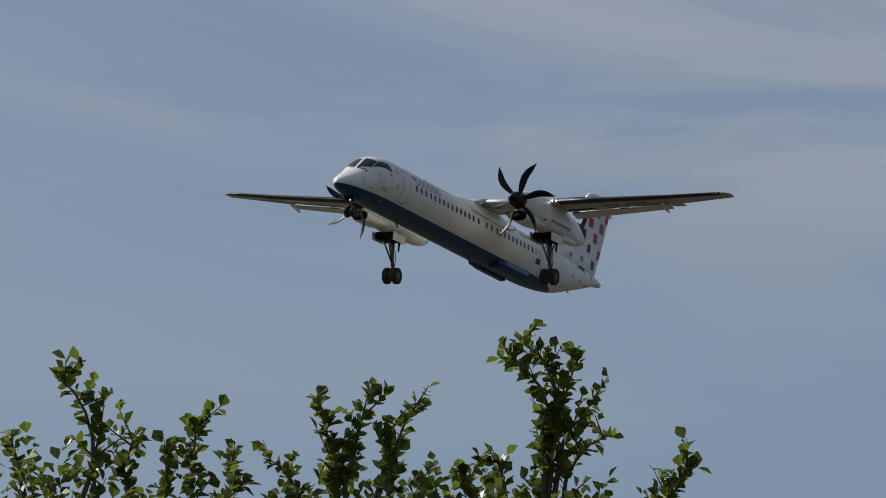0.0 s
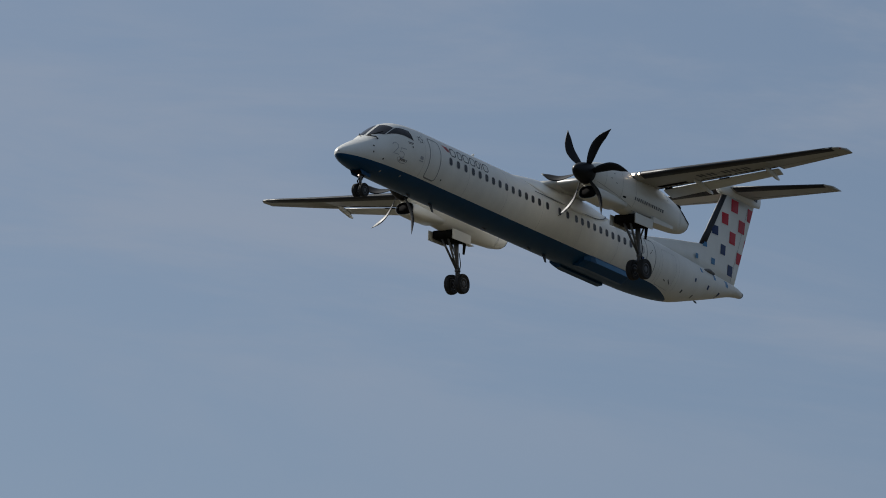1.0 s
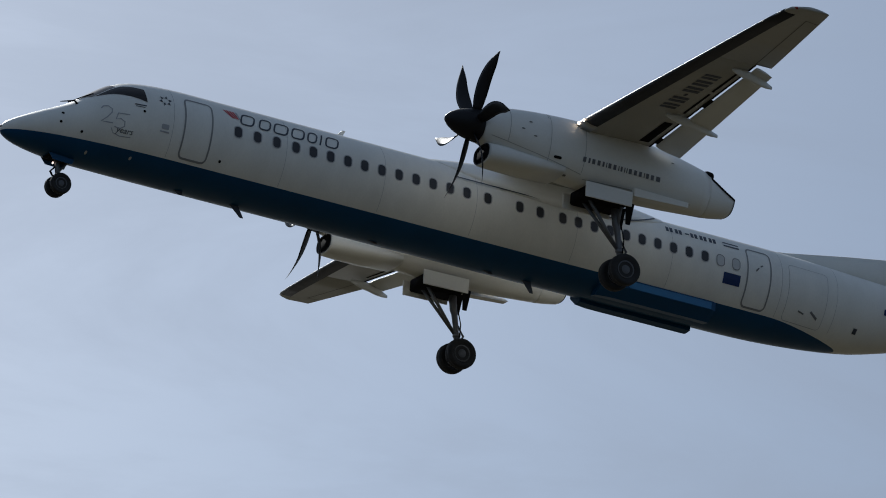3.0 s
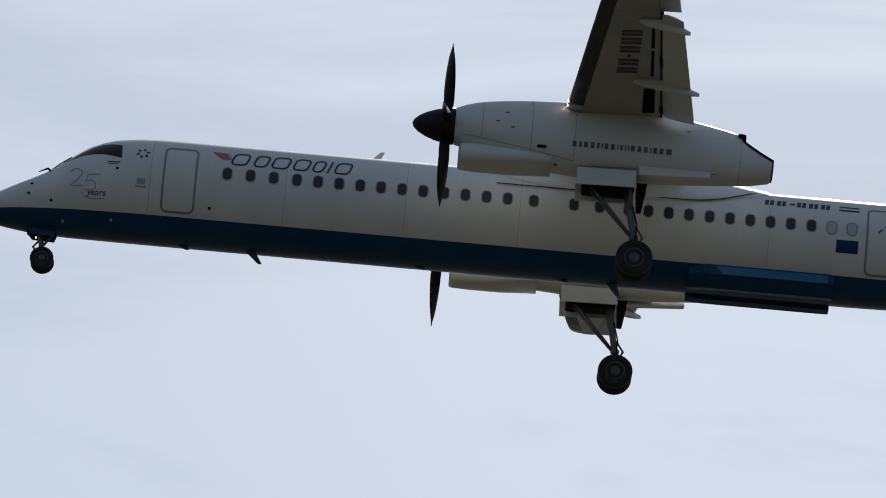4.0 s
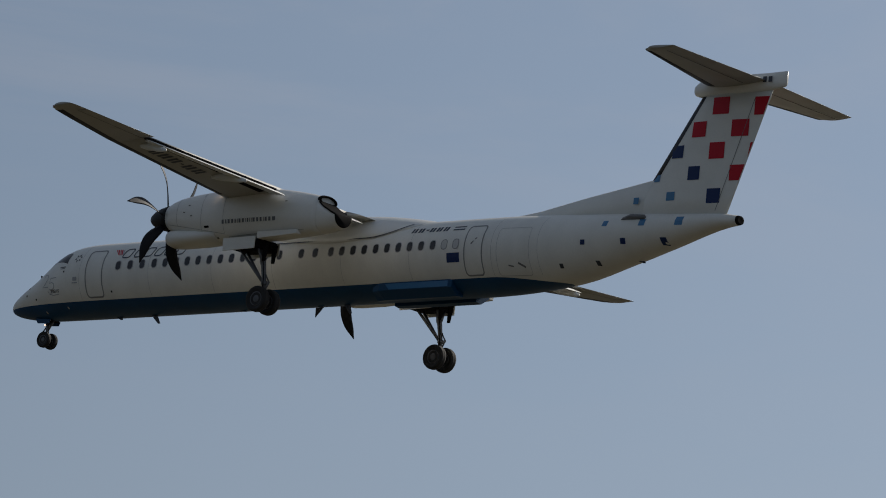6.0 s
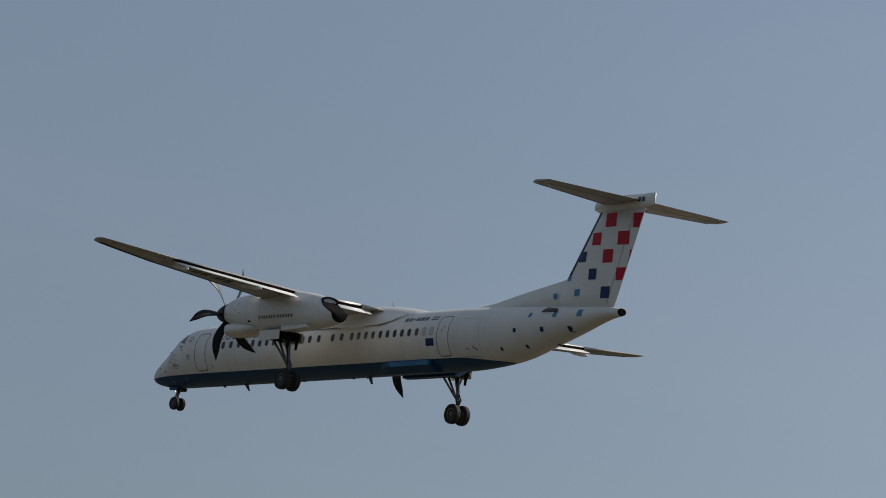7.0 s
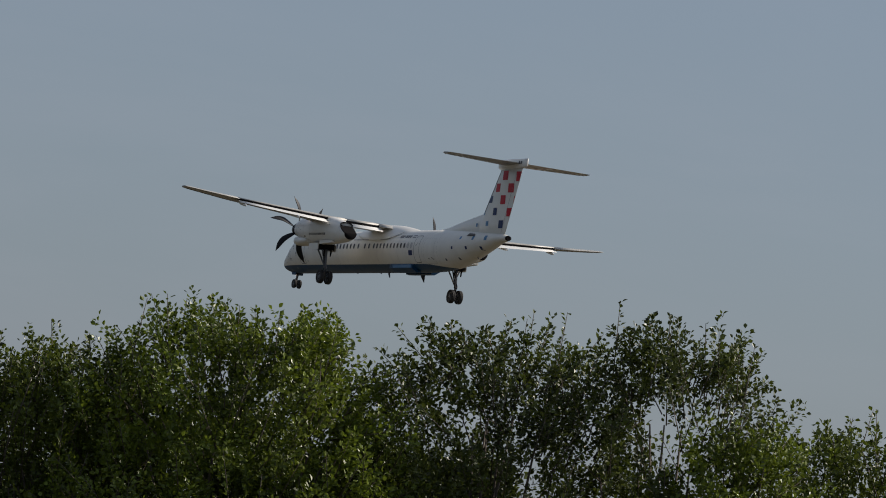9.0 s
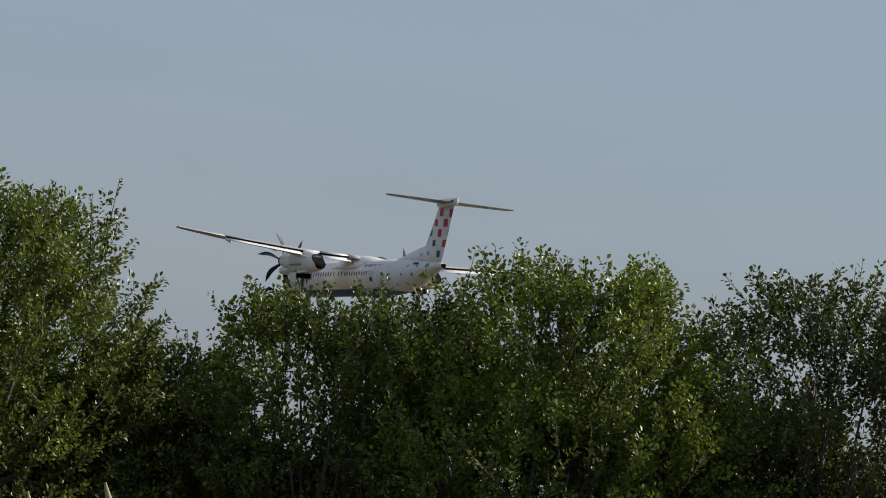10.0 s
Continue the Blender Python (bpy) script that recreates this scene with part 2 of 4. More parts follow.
def tube(points, radii, sides=10, bm=None):
    """A round bar along points, with a radius at each."""
    rings = []
    for i, p in enumerate(points):
        p = Vector(p)
        d = (Vector(points[min(i + 1, len(points) - 1)]) - Vector(points[max(i - 1, 0)])).normalized()
        u = d.orthogonal().normalized() if abs(d.z) > 0.9 else d.cross(Vector((0, 0, 1))).normalized()
        if abs(d.z) > 0.9:
            u = d.cross(Vector((0, 1, 0))).normalized()
        v = d.cross(u)
        rings.append([p + radii[i] * (math.cos(a) * u + math.sin(a) * v) for a in (2 * math.pi * k / sides for k in range(sides))])
    return loft(rings, bm=bm)


def box(lo, hi, bevel=0.0, bm=None):
    bm = bm or bmesh.new()
    r = bmesh.ops.create_cube(bm, size=1.0)
    c, s = (Vector(lo) + Vector(hi)) / 2, Vector(hi) - Vector(lo)
    for v in r["verts"]:
        v.co = Vector((v.co.x * s.x, v.co.y * s.y, v.co.z * s.z)) + c
    if bevel:
        bmesh.ops.bevel(bm, geom=list({e for v in r["verts"] for e in v.link_edges}), offset=bevel, segments=2, affect="EDGES")
    return bm


def prism(outline, y0, y1, bm=None):
    """A plate with an outline in (s, z), s running aft, between two sides."""
    return loft([[(-s, y0, z) for s, z in outline], [(-s, y1, z) for s, z in outline]], bm=bm)


def lathe(profile, axis="x", sides=28, bm=None, at=(0, 0, 0)):
    """profile: (along the axis, radius)."""
    rings = []
    for a, r in profile:
        ring = []
        for k in range(sides):
            t = 2 * math.pi * k / sides
            c, d = r * math.cos(t), r * math.sin(t)
            ring.append(Vector(at) + Vector((a, c, d) if axis == "x" else (d, a, c) if axis == "y" else (c, d, a)))
        rings.append(ring)
    return loft(rings, bm=bm)


def curve_at(table, s, col):
    """A smooth curve through a table's column."""
    xs = [r[0] for r in table]
    i = max(0, min(len(xs) - 2, int(np.searchsorted(xs, s)) - 1))
    y = [r[col] for r in table]
    h = xs[i + 1] - xs[i]
    t = min(1.0, max(0.0, (s - xs[i]) / h))

    def slope(k):
        if k == 0 or k == len(xs) - 1:
            j = min(k, len(xs) - 2)
            return (y[j + 1] - y[j]) / (xs[j + 1] - xs[j])
        a, b = (y[k] - y[k - 1]) / (xs[k] - xs[k - 1]), (y[k + 1] - y[k]) / (xs[k + 1] - xs[k])
        return 0.0 if a * b <= 0 else 2 * a * b / (a + b)

    m0, m1 = slope(i) * h, slope(i + 1) * h
    return ((2 * t**3 - 3 * t**2 + 1) * y[i] + (t**3 - 2 * t**2 + t) * m0 + (3 * t**2 - 2 * t**3) * y[i + 1] + (t**3 - t**2) * m1)


# ---- ground ----
def build_ground():
    bm = bmesh.new()
    bmesh.ops.create_circle(bm, cap_ends=True, segments=64, radius=4500)
    ob = new("ground", finish(bm, "ground", MEADOW, False))
    tagged(ob, "flat dry meadow that reaches the horizon", "ground", kind="structure")


build_ground()

# ---- the aircraft: x forward from the nose tip, y to its left, z up; s = distance aft of the nose ----
# s, top, bottom, height of the widest point, half width
ROOF = 1.21
FUSELAGE = [
    (0.0, -0.87, -0.93, -0.90, 0.03), (0.06, -0.75, -1.02, -0.88, 0.16), (0.2, -0.63, -1.10, -0.85, 0.30), (0.5, -0.45, -1.19, -0.79, 0.49),
    (1.0, -0.18, -1.27, -0.68, 0.70), (1.65, 0.15, -1.33, -0.50, 0.90), (2.2, 0.57, -1.345, -0.34, 1.05), (2.7, 0.91, -1.345, -0.22, 1.16),
    (3.2, 1.10, -1.345, -0.12, 1.24), (3.8, 1.18, -1.345, -0.05, 1.31), (4.6, ROOF, -1.345, 0.0, 1.345), (20.5, ROOF, -1.345, 0.0, 1.345),
    (22.0, ROOF, -1.32, 0.0, 1.33), (23.5, 1.18, -1.23, 0.03, 1.25), (25.0, 1.13, -1.05, 0.1, 1.1), (26.75, 1.06, -0.60, 0.28, 0.88),
    (28.5, 0.98, -0.11, 0.45, 0.62), (30.5, 0.88, 0.44, 0.65, 0.30), (31.0, 0.80, 0.50, 0.65, 0.19)]


def skin(s, a):
    top, bot, mid, half = (curve_at(FUSELAGE, s, c) for c in (1, 2, 3, 4))
    r = (top - mid) if math.sin(a) > 0 else (mid - bot)
    return Vector((-s, half * math.cos(a), mid + r * math.sin(a)))


def side_point(s, z, off=0.006, side=1):
    """The fuselage's skin at that station and height, a little proud."""
    top, bot, mid, half = (curve_at(FUSELAGE, s, c) for c in (1, 2, 3, 4))
    r = (top - mid) if z > mid else (mid - bot)
    k = max(-0.999, min(0.999, (z - mid) / r))
    y = half * math.sqrt(1 - k * k)
    nrm = Vector((0, y / half**2, (z - mid) / r**2)).normalized()
    p = Vector((-s, y, z)) + nrm * off
    return Vector((p.x, p.y * side, p.z))


def between(a, b, t):
    return a + (b - a) * t


def decal(polys, off=0.006, side=1, where=None):
    """Flat paint marks: polygons in (s, z) laid on the skin."""
    bm = bmesh.new()
    put = where or side_point
    for poly in polys:
        n = len(poly)
        mid = bm.verts.new(put(sum(p[0] for p in poly) / n, sum(p[1] for p in poly) / n, off, side))
        ring = []
        for (s0, z0), (s1, z1) in zip(poly, poly[1:] + poly[:1]):
            cuts = max(1, int(abs(z1 - z0) / 0.10))
            ring += [bm.verts.new(put(between(s0, s1, k / cuts), between(z0, z1, k / cuts), off, side)) for k in range(cuts)]
        for a, b in zip(ring, ring[1:] + ring[:1]):
            bm.faces.new((mid, a, b))
    return bm


def rounded(s, z, w, h, r, n=4):
    pts = []
    for cx, cz, a0 in ((s + w / 2 - r, z + h / 2 - r, 0), (s - w / 2 + r, z + h / 2 - r, 90), (s - w / 2 + r, z - h / 2 + r, 180), (s + w / 2 - r, z - h / 2 + r, 270)):
        for k in range(n + 1):
            a = radians(a0 + 90 * k / n)
            pts.append((cx + r * math.cos(a), cz + r * math.sin(a)))
    return pts


def outline(pts, width, off=0.006, side=1, closed=True):
    """A line of that width along (s, z) points on the skin, cut fine enough to follow it."""
    dense = []
    for (s0, z0), (s1, z1) in zip(pts, pts[1:] + pts[:1] if closed else pts[1:]):
        n = max(1, int(math.hypot(s1 - s0, z1 - z0) / 0.12))
        dense += [(s0 + (s1 - s0) * k / n, z0 + (z1 - z0) * k / n) for k in range(n)]
    if not closed:
        dense.append(pts[-1])
    bm = bmesh.new()
    rows = []
    for i, (s, z) in enumerate(dense):
        a = dense[i - 1] if closed or i else dense[i]
        b = dense[(i + 1) % len(dense)] if closed or i < len(dense) - 1 else dense[i]
        d = Vector((b[0] - a[0], b[1] - a[1])).normalized()
        nx, nz = -d.y * width / 2, d.x * width / 2
        rows.append((bm.verts.new(side_point(s + nx, z + nz, off, side)), bm.verts.new(side_point(s - nx, z - nz, off, side))))
    for a, b in zip(rows, rows[1:] + rows[:1] if closed else rows[1:]):
        bm.faces.new((a[0], a[1], b[1], b[0]))
    return bm


def words(text, s, z, height, place, shear=0.0):
    """Lettering in the built-in font, laid on a surface by place(s, z)."""
    cu = bpy.data.curves.new("lettering", "FONT")
    cu.body, cu.size, cu.shear, cu.resolution_u = text, height * 1.4, shear, 3
    ob = bpy.data.objects.new("lettering", cu)
    me = ob.to_mesh()
    bm = bmesh.new()
    bm.from_mesh(me)
    ob.to_mesh_clear()
    bpy.data.objects.remove(ob)
    for v in bm.verts:
        v.co = place(s + v.co.x, z + v.co.y)
    return bm


def airfoil(s_le, chord, y, z, thick=0.14, turn=0.0, camber=0.02, n=14, upto=1.0, start=0.0):
    """A wing section at span y: points round from the trailing edge over the top. turn: degrees, trailing edge down."""
    def side(x, sign):
        t = 5 * thick * (0.2969 * math.sqrt(x) - 0.126 * x - 0.3516 * x**2 + 0.2843 * x**3 - 0.1015 * x**4)
        return sign * t + camber * 4 * x * (1 - x)
    xs = [start + (upto - start) * 0.5 * (1 - math.cos(math.pi * k / n)) for k in range(n + 1)]
    pts = [(x, side(x, 1)) for x in reversed(xs)] + [(x, side(x, -1)) for x in xs[1:]]
    c, d = math.cos(radians(turn)), math.sin(radians(turn))
    return [(-(s_le + chord * (x * c + w * d)), y, z + chord * (w * c - x * d)) for x, w in pts]


# left wing: span, leading edge, trailing edge, height of the chord line
WING = [(0.0, 13.72, 16.7, 1.24), (4.4, 13.72, 16.7, 1.24), (10.9, 14.22, 16.02, 1.64), (13.6, 14.52, 15.70, 1.87), (13.95, 14.62, 15.66, 1.90), (14.14, 14.9, 15.62, 1.91)]


CAMBER = 0.034


def wing_at(y):
    """Leading edge, chord and height at that span."""
    a = abs(y)
    for p, q in zip(WING, WING[1:]):
        if a <= q[0] + 1e-6:
            t = (a - p[0]) / (q[0] - p[0])
            le, te, z = (between(p[i], q[i], t) for i in (1, 2, 3))
            return le, te - le, z
    return 14.9, 0.72, 1.91


def build_wing(plane, side):
    flap_in, flap_out, cut = 5.15, 10.75, 0.755
    def ring(y, upto):
        le, c, z = wing_at(y)
        return airfoil(le, c, side * y, z, 0.15 - 0.03 * y / 14, 0.0, CAMBER, upto=upto)
    wing = part("wing", loft([ring(y, 1.0) for y in (0.0, 0.8, 1.40)]), WINGSHADED, plane)
    part("inner_wing", loft([ring(y, cut) for y in (1.40, 2.5, 3.6)]), WINGSHADED, wing)
    part("outer_wing", loft([ring(y, cut) for y in (3.6, 4.4, 5.5, 7, 9, flap_out)]), WINGSHADED, wing)
    part("wing_tip", loft([ring(y, 1.0) for y in (flap_out, 12, 13, 13.6, 13.8, 13.95, 14.05, 14.14)]), WINGSHADED, wing)
    # de-icing boot wrapped round the leading edge
    def nose_ring(y):
        le, c, z = wing_at(y)
        pts = airfoil(le, c, side * y, z, 0.15 - 0.03 * y / 14, 0.0, CAMBER, n=10, upto=0.34 / c)
        return [(p[0] + 0.012, p[1], p[2] + (0.006 if k < 10 else -0.006 if k > 10 else 0)) for k, p in enumerate(pts)]
    part("deicing_boot", loft([nose_ring(y) for y in (5.35, 7, 9, 11, 13, 13.75)]), BOOT, wing, "black rubber leading-edge boot")
    # drooped flap behind a slot
    def flap_ring(y):
        le, c, z = wing_at(y)
        fc = c * 0.270
        return airfoil(le + c * 0.768, fc, side * y, z - 0.082, 0.17, 14.0, 0.02, n=9)
    flap = part("flap", loft([flap_ring(y) for y in (flap_in, 7, 9, flap_out - 0.05)]), FLAPWHITE, wing)
    part("inner_flap", loft([flap_ring(y) for y in (1.45, 2.5, 3.65)]), FLAPWHITE, wing)
    # near-black plate on the fixed wing's rear: the cove's shade above the flap
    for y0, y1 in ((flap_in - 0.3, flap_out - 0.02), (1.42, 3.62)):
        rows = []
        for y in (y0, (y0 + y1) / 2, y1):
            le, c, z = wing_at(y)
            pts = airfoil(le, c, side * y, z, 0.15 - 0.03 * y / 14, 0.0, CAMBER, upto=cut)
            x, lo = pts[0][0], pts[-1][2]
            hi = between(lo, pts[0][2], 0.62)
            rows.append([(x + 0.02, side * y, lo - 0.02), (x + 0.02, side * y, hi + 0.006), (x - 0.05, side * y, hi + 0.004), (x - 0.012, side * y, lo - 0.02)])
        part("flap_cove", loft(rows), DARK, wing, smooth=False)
    # a lit strip of the flap's upper nose shows through the slot; dark shroud inside it
    for a, b in ((5.25, 5.6), (7.9, 8.4)):
        bm = bmesh.new()
        rings = []
        for y in (a, b):
            le, c, z = wing_at(y)
            rings.append([(-(le + c * f), side * y, z + dz) for f, dz in ((0.74, -0.09), (0.83, -0.125), (0.83, -0.10), (0.74, -0.07))])
        part("slot_bracket", loft(rings, bm=bm), DARK, wing)
    for y in (7.05, 10.4):
        le, c, z = wing_at(y)
        s0, s1, zz = le + c * 0.50, le + c * 1.11, z - 0.13
        rings = []
        for k in range(9):
            t = k / 8
            r = 0.115 * math.sin(math.pi * min(1, 0.05 + t * 0.9)) ** 0.6
            s, h = between(s0, s1, t), zz - 0.08 * math.sin(math.pi * t * 0.6) - 0.26 * max(0, t - 0.5)
            rings.append([(-s, side * y + 0.6 * r * math.cos(a), h + 1.1 * r * math.sin(a)) for a in (2 * math.pi * j / 10 for j in range(10))])
        part("flap_fairing", loft(rings), FLAPWHITE, wing)
    # aileron gap lines and tip light
    def under(s, y):
        le, c, z = wing_at(y)
        x = min(0.98, max(0.02, (s - le) / c))
        th = 0.15 - 0.03 * y / 14
        t = 5 * th * (0.2969 * math.sqrt(x) - 0.126 * x - 0.3516 * x**2 + 0.2843 * x**3 - 0.1015 * x**4)
        return Vector((-s, side * y, z + c * (4 * CAMBER * x * (1 - x) - t) - 0.006))
    for pts in (((15.55, 10.8), (15.32, 13.55)), ((15.55, 10.8), (15.98, 10.78)), ((15.32, 13.55), (15.66, 13.5))):
        (s0, y0), (s1, y1) = pts
        bm = bmesh.new()
        row = []
        for k in range(9):
            t = k / 8
            s, y = between(s0, s1, t), between(y0, y1, t)
            dx, dy = (0.012, 0.0) if abs(y1 - y0) > abs(s1 - s0) else (0.0, 0.012)
            row.append((bm.verts.new(under(s - dx, y - dy)), bm.verts.new(under(s + dx, y + dy))))
        for a, b in zip(row, row[1:]):
            bm.faces.new((a[0], a[1], b[1], b[0]))
        part("aileron_gap", bm, LINE, wing, smooth=False)
    part("tip_light", lathe([(-0.12, 0.008), (-0.05, 0.03), (0.04, 0.035), (0.10, 0.008)], sides=10, at=(-14.8, side * 14.02, 1.907)), NAVLAMP if side > 0 else GLASS, wing)
    for y, s in ((5.02, 13.80), (5.27, 13.81)):
        part("landing_light", lathe([(-0.004, 0.048), (0.0, 0.048), (0.004, 0.02)], sides=14, at=(-s + 0.045, side * y, wing_at(y)[2] + 0.01)), LAMP if side > 0 else GREYMETAL, wing, "round landing light in the wing root")
    part("light_cuff", loft([[(p[0] + 0.008, p[1], p[2] * 1.0) for p in airfoil(wing_at(y)[0], wing_at(y)[1], side * y, wing_at(y)[2], 0.152, n=8, upto=0.12)] for y in (4.9, 5.36)]), GREYMETAL, wing)
    # openings in the lower skin ahead of the flap, their shade painted as dark strips
    for y0, y1, f0, f1 in ((5.12, 6.5, 0.60, 0.70), (7.2, 8.6, 0.655, 0.685), (8.75, 10.1, 0.65, 0.685)):
        bm = bmesh.new()
        row = []
        for k in range(5):
            y = between(y0, y1, k / 4)
            le, c, z = wing_at(y)
            row.append((bm.verts.new(under(le + c * f0, y) + Vector((0, 0, -0.003))), bm.verts.new(under(le + c * f1, y) + Vector((0, 0, -0.003)))))
        for a, b in zip(row, row[1:]):
            bm.faces.new((a[0], a[1], b[1], b[0]))
        part("slot_opening", bm, DARK, wing, smooth=False)
    if side > 0:
        # registration under the wing as plain bars, one for each sign
        for k, (y0, wide) in enumerate(((7.35, 0.30), (7.78, 0.34), (8.22, 0.14), (8.48, 0.34), (8.94, 0.34), (9.40, 0.30))):
            lo, hi = (14.78, 15.24) if k != 2 else (14.97, 15.05)
            for e0, e1 in (((0.0, 0.40), (0.60, 1.0)) if k != 2 else ((0.0, 1.0),)):
                bm = bmesh.new()
                a, b = y0 + wide * e0, y0 + wide * e1
                bm.faces.new([bm.verts.new(under(s, y) + Vector((0, 0, -0.004))) for s, y in ((lo, a), (lo, b), (hi, b), (hi, a))])
                part("registration_bar", bm, INK, wing, smooth=False)
    return wing


# nacelle: s, top, bottom, half width
NACELLE = [(11.22, 1.15, 0.30, 0.43), (11.6, 1.30, 0.20, 0.52), (12.2, 1.41, 0.06, 0.58), (12.9, 1.48, -0.12, 0.62), (13.7, 1.52, -0.20, 0.65),
           (14.5, 1.53, -0.24, 0.66), (15.6, 1.47, -0.24, 0.65), (16.6, 1.34, -0.20, 0.60), (17.3, 1.21, -0.15, 0.54), (17.86, 1.08, -0.11, 0.48)]


def box_ring(s, y, top, bot, half, power=2.8, n=28):
    mid, h = (top + bot) / 2, (top - bot) / 2
    pts = []
    for k in range(n):
        a = 2 * math.pi * k / n
        c, d = math.cos(a), math.sin(a)
        pts.append((-s, y + half * math.copysign(abs(c) ** (2 / power), c), mid + h * math.copysign(abs(d) ** (2 / power), d)))
    return pts


def build_nacelle(plane, side):
    y = 4.42 * side
    fine = [11.22 + 6.64 * k / 26 for k in range(27)]
    body = part("nacelle", loft([box_ring(s, y, curve_at(NACELLE, s, 1), curve_at(NACELLE, s, 2), curve_at(NACELLE, s, 3), 2.3) for s in fine]), WHITE, plane)
    # rear end cut off in a straight slope below a round exhaust pipe, with sooty edges
    slope = ((17.80, 1.09, -0.115, 0.486, 1.09), (17.87, 1.08, -0.11, 0.48, 0.87), (18.1, 1.03, -0.08, 0.455, 0.70), (18.35, 0.97, -0.035, 0.42, 0.555), (18.52, 0.92, 0.0, 0.41, 0.465), (18.59, 0.90, 0.06, 0.40, 0.43))
    part("exhaust_ramp", loft([[(x, yy, min(z, cut - 0.03)) for x, yy, z in box_ring(s, y, top, bot, half, 2.3)] for s, top, bot, half, cut in slope]), WHITE, body)
    part("exhaust_nozzle", loft([box_ring(s, y, t, b, h, 2.0) for s, t, b, h in ((17.76, 1.10, 0.80, 0.37), (17.82, 1.12, 0.77, 0.41), (17.92, 1.10, 0.76, 0.41), (17.94, 1.07, 0.77, 0.39), (17.92, 1.05, 0.80, 0.36), (17.82, 1.03, 0.82, 0.33))]), DARK, body, "sooty exhaust opening")
    edge = []
    for s, top, bot, half, cut in slope[1:]:
        k = ((cut - (top + bot) / 2) / ((top - bot) / 2))
        h = half * (1 - abs(k) ** 2.3) ** (1 / 2.3) + 0.012
        edge.append([(-s, y - h - 0.012, cut - 0.045), (-s, y + h + 0.012, cut - 0.045), (-s, y + h, cut + 0.012), (-s, y - h, cut + 0.012)])
    part("soot_edge", loft(edge), DARK, body, smooth=False)
    part("tail_rim", loft([[(x, yy, min(z, cut)) for x, yy, z in box_ring(s, y, top, bot, half, 2.3)] for s, top, bot, half, cut in ((18.585, 0.915, 0.035, 0.41, 0.445), (18.605, 0.91, 0.052, 0.408, 0.433), (18.615, 0.89, 0.085, 0.39, 0.425))]), DARK, body)
    # chin intake
    part("intake_scoop", loft([box_ring(s, y, t, b, h, 2.6) for s, t, b, h in
                               ((11.62, 0.20, -0.20, 0.34), (11.40, 0.235, -0.235, 0.40), (11.36, 0.25, -0.26, 0.43), (11.42, 0.27, -0.285, 0.46), (11.8, 0.28, -0.295, 0.50), (12.6, 0.2, -0.275, 0.56), (13.5, 0.1, -0.20, 0.57))], caps=(True, True)), WHITE, body)
    part("intake_throat", loft([box_ring(s, y, t, b, h, 2.6) for s, t, b, h in ((11.385, 0.225, -0.225, 0.385), (11.5, 0.21, -0.21, 0.36))]), DARK, body)
    part("intake_lip", loft([box_ring(s, y, t, b, h, 2.6) for s, t, b, h in ((11.40, 0.262, -0.272, 0.445), (11.35, 0.245, -0.252, 0.425), (11.36, 0.228, -0.23, 0.39), (11.40, 0.225, -0.225, 0.385))], caps=(False, False)), BOOT, body)

    def on_side(s, z, off=0.006, sd=1):
        t, b, h = (curve_at(NACELLE, s, c) for c in (1, 2, 3))
        mid, hh = (t + b) / 2, (t - b) / 2
        k = min(0.99, abs((z - mid) / hh))
        return Vector((-s, y + sd * (h * (1 - k**2.3) ** (1 / 2.3) + off), z))

    def seam(pts, w=0.016):
        bm = bmesh.new()
        rows = []
        for i, (s, z) in enumerate(pts):
            a, b = pts[max(0, i - 1)], pts[min(len(pts) - 1, i + 1)]
            d = Vector((b[0] - a[0], b[1] - a[1])).normalized()
            rows.append((bm.verts.new(on_side(s - d.y * w / 2, z + d.x * w / 2, 0.006, side)), bm.verts.new(on_side(s + d.y * w / 2, z - d.x * w / 2, 0.006, side))))
        for a, b in zip(rows, rows[1:]):
            bm.faces.new((a[0], a[1], b[1], b[0]))
        return bm
    for pts in ([(11.85, 1.25 - 0.1 * k) for k in range(10)], [(13.0, 1.4 - 0.1 * k) for k in range(15)], [(14.0, 1.4 - 0.1 * k) for k in range(15)],
                [(11.4 + 0.2 * k, 0.42 - 0.035 * k) for k in range(14)], [(14.1 + 0.2 * k, -0.12 + 0.006 * k) for k in range(17)], [(12.95, 1.42 - 0.09 * k) for k in range(3)]):
        part("panel_seam", seam(pts), SEAM, body, smooth=False)
    part("cooling_vent", decal([rounded(13.25, 0.22, 0.22, 0.07, 0.03)], 0.008, side, on_side), DARK, body, smooth=False)
    for s, z in ((12.4, 0.98), (12.55, 0.62), (12.2, 0.75), (12.35, -0.02), (13.6, -0.12), (16.6, 0.9)):
        part("access_catch", decal([rounded(s, z, 0.09, 0.035, 0.015)], 0.007, side, on_side), LINE, body, smooth=False)
    part("drain_mark", decal([rounded(12.95, -0.02, 0.09, 0.09, 0.044)], 0.008, side, on_side), RIM, body, smooth=False)
    if side > 0:
        # web address as plain bars
        s = 13.95
        for wide in (0.13, 0.08, 0.13, 0.12, 0.08, 0.04, 0.12, 0.12, 0.04, 0.08, 0.04, 0.04, 0.13, 0.12, 0.12, 0.04, 0.12, 0.13, 0.18):
            part("lettering_bar", decal([[(s, 0.27), (s + wide * 0.7, 0.27), (s + wide * 0.7, 0.40), (s, 0.40)]], 0.008, side, on_side), WEB, body, smooth=False)
            s += wide + 0.027
    # main gear bay, doors and leg
    part("gear_bay", box((-15.46, y - 0.5, -0.54), (-14.25, y + 0.5, -0.20), 0.03), DARK, body)
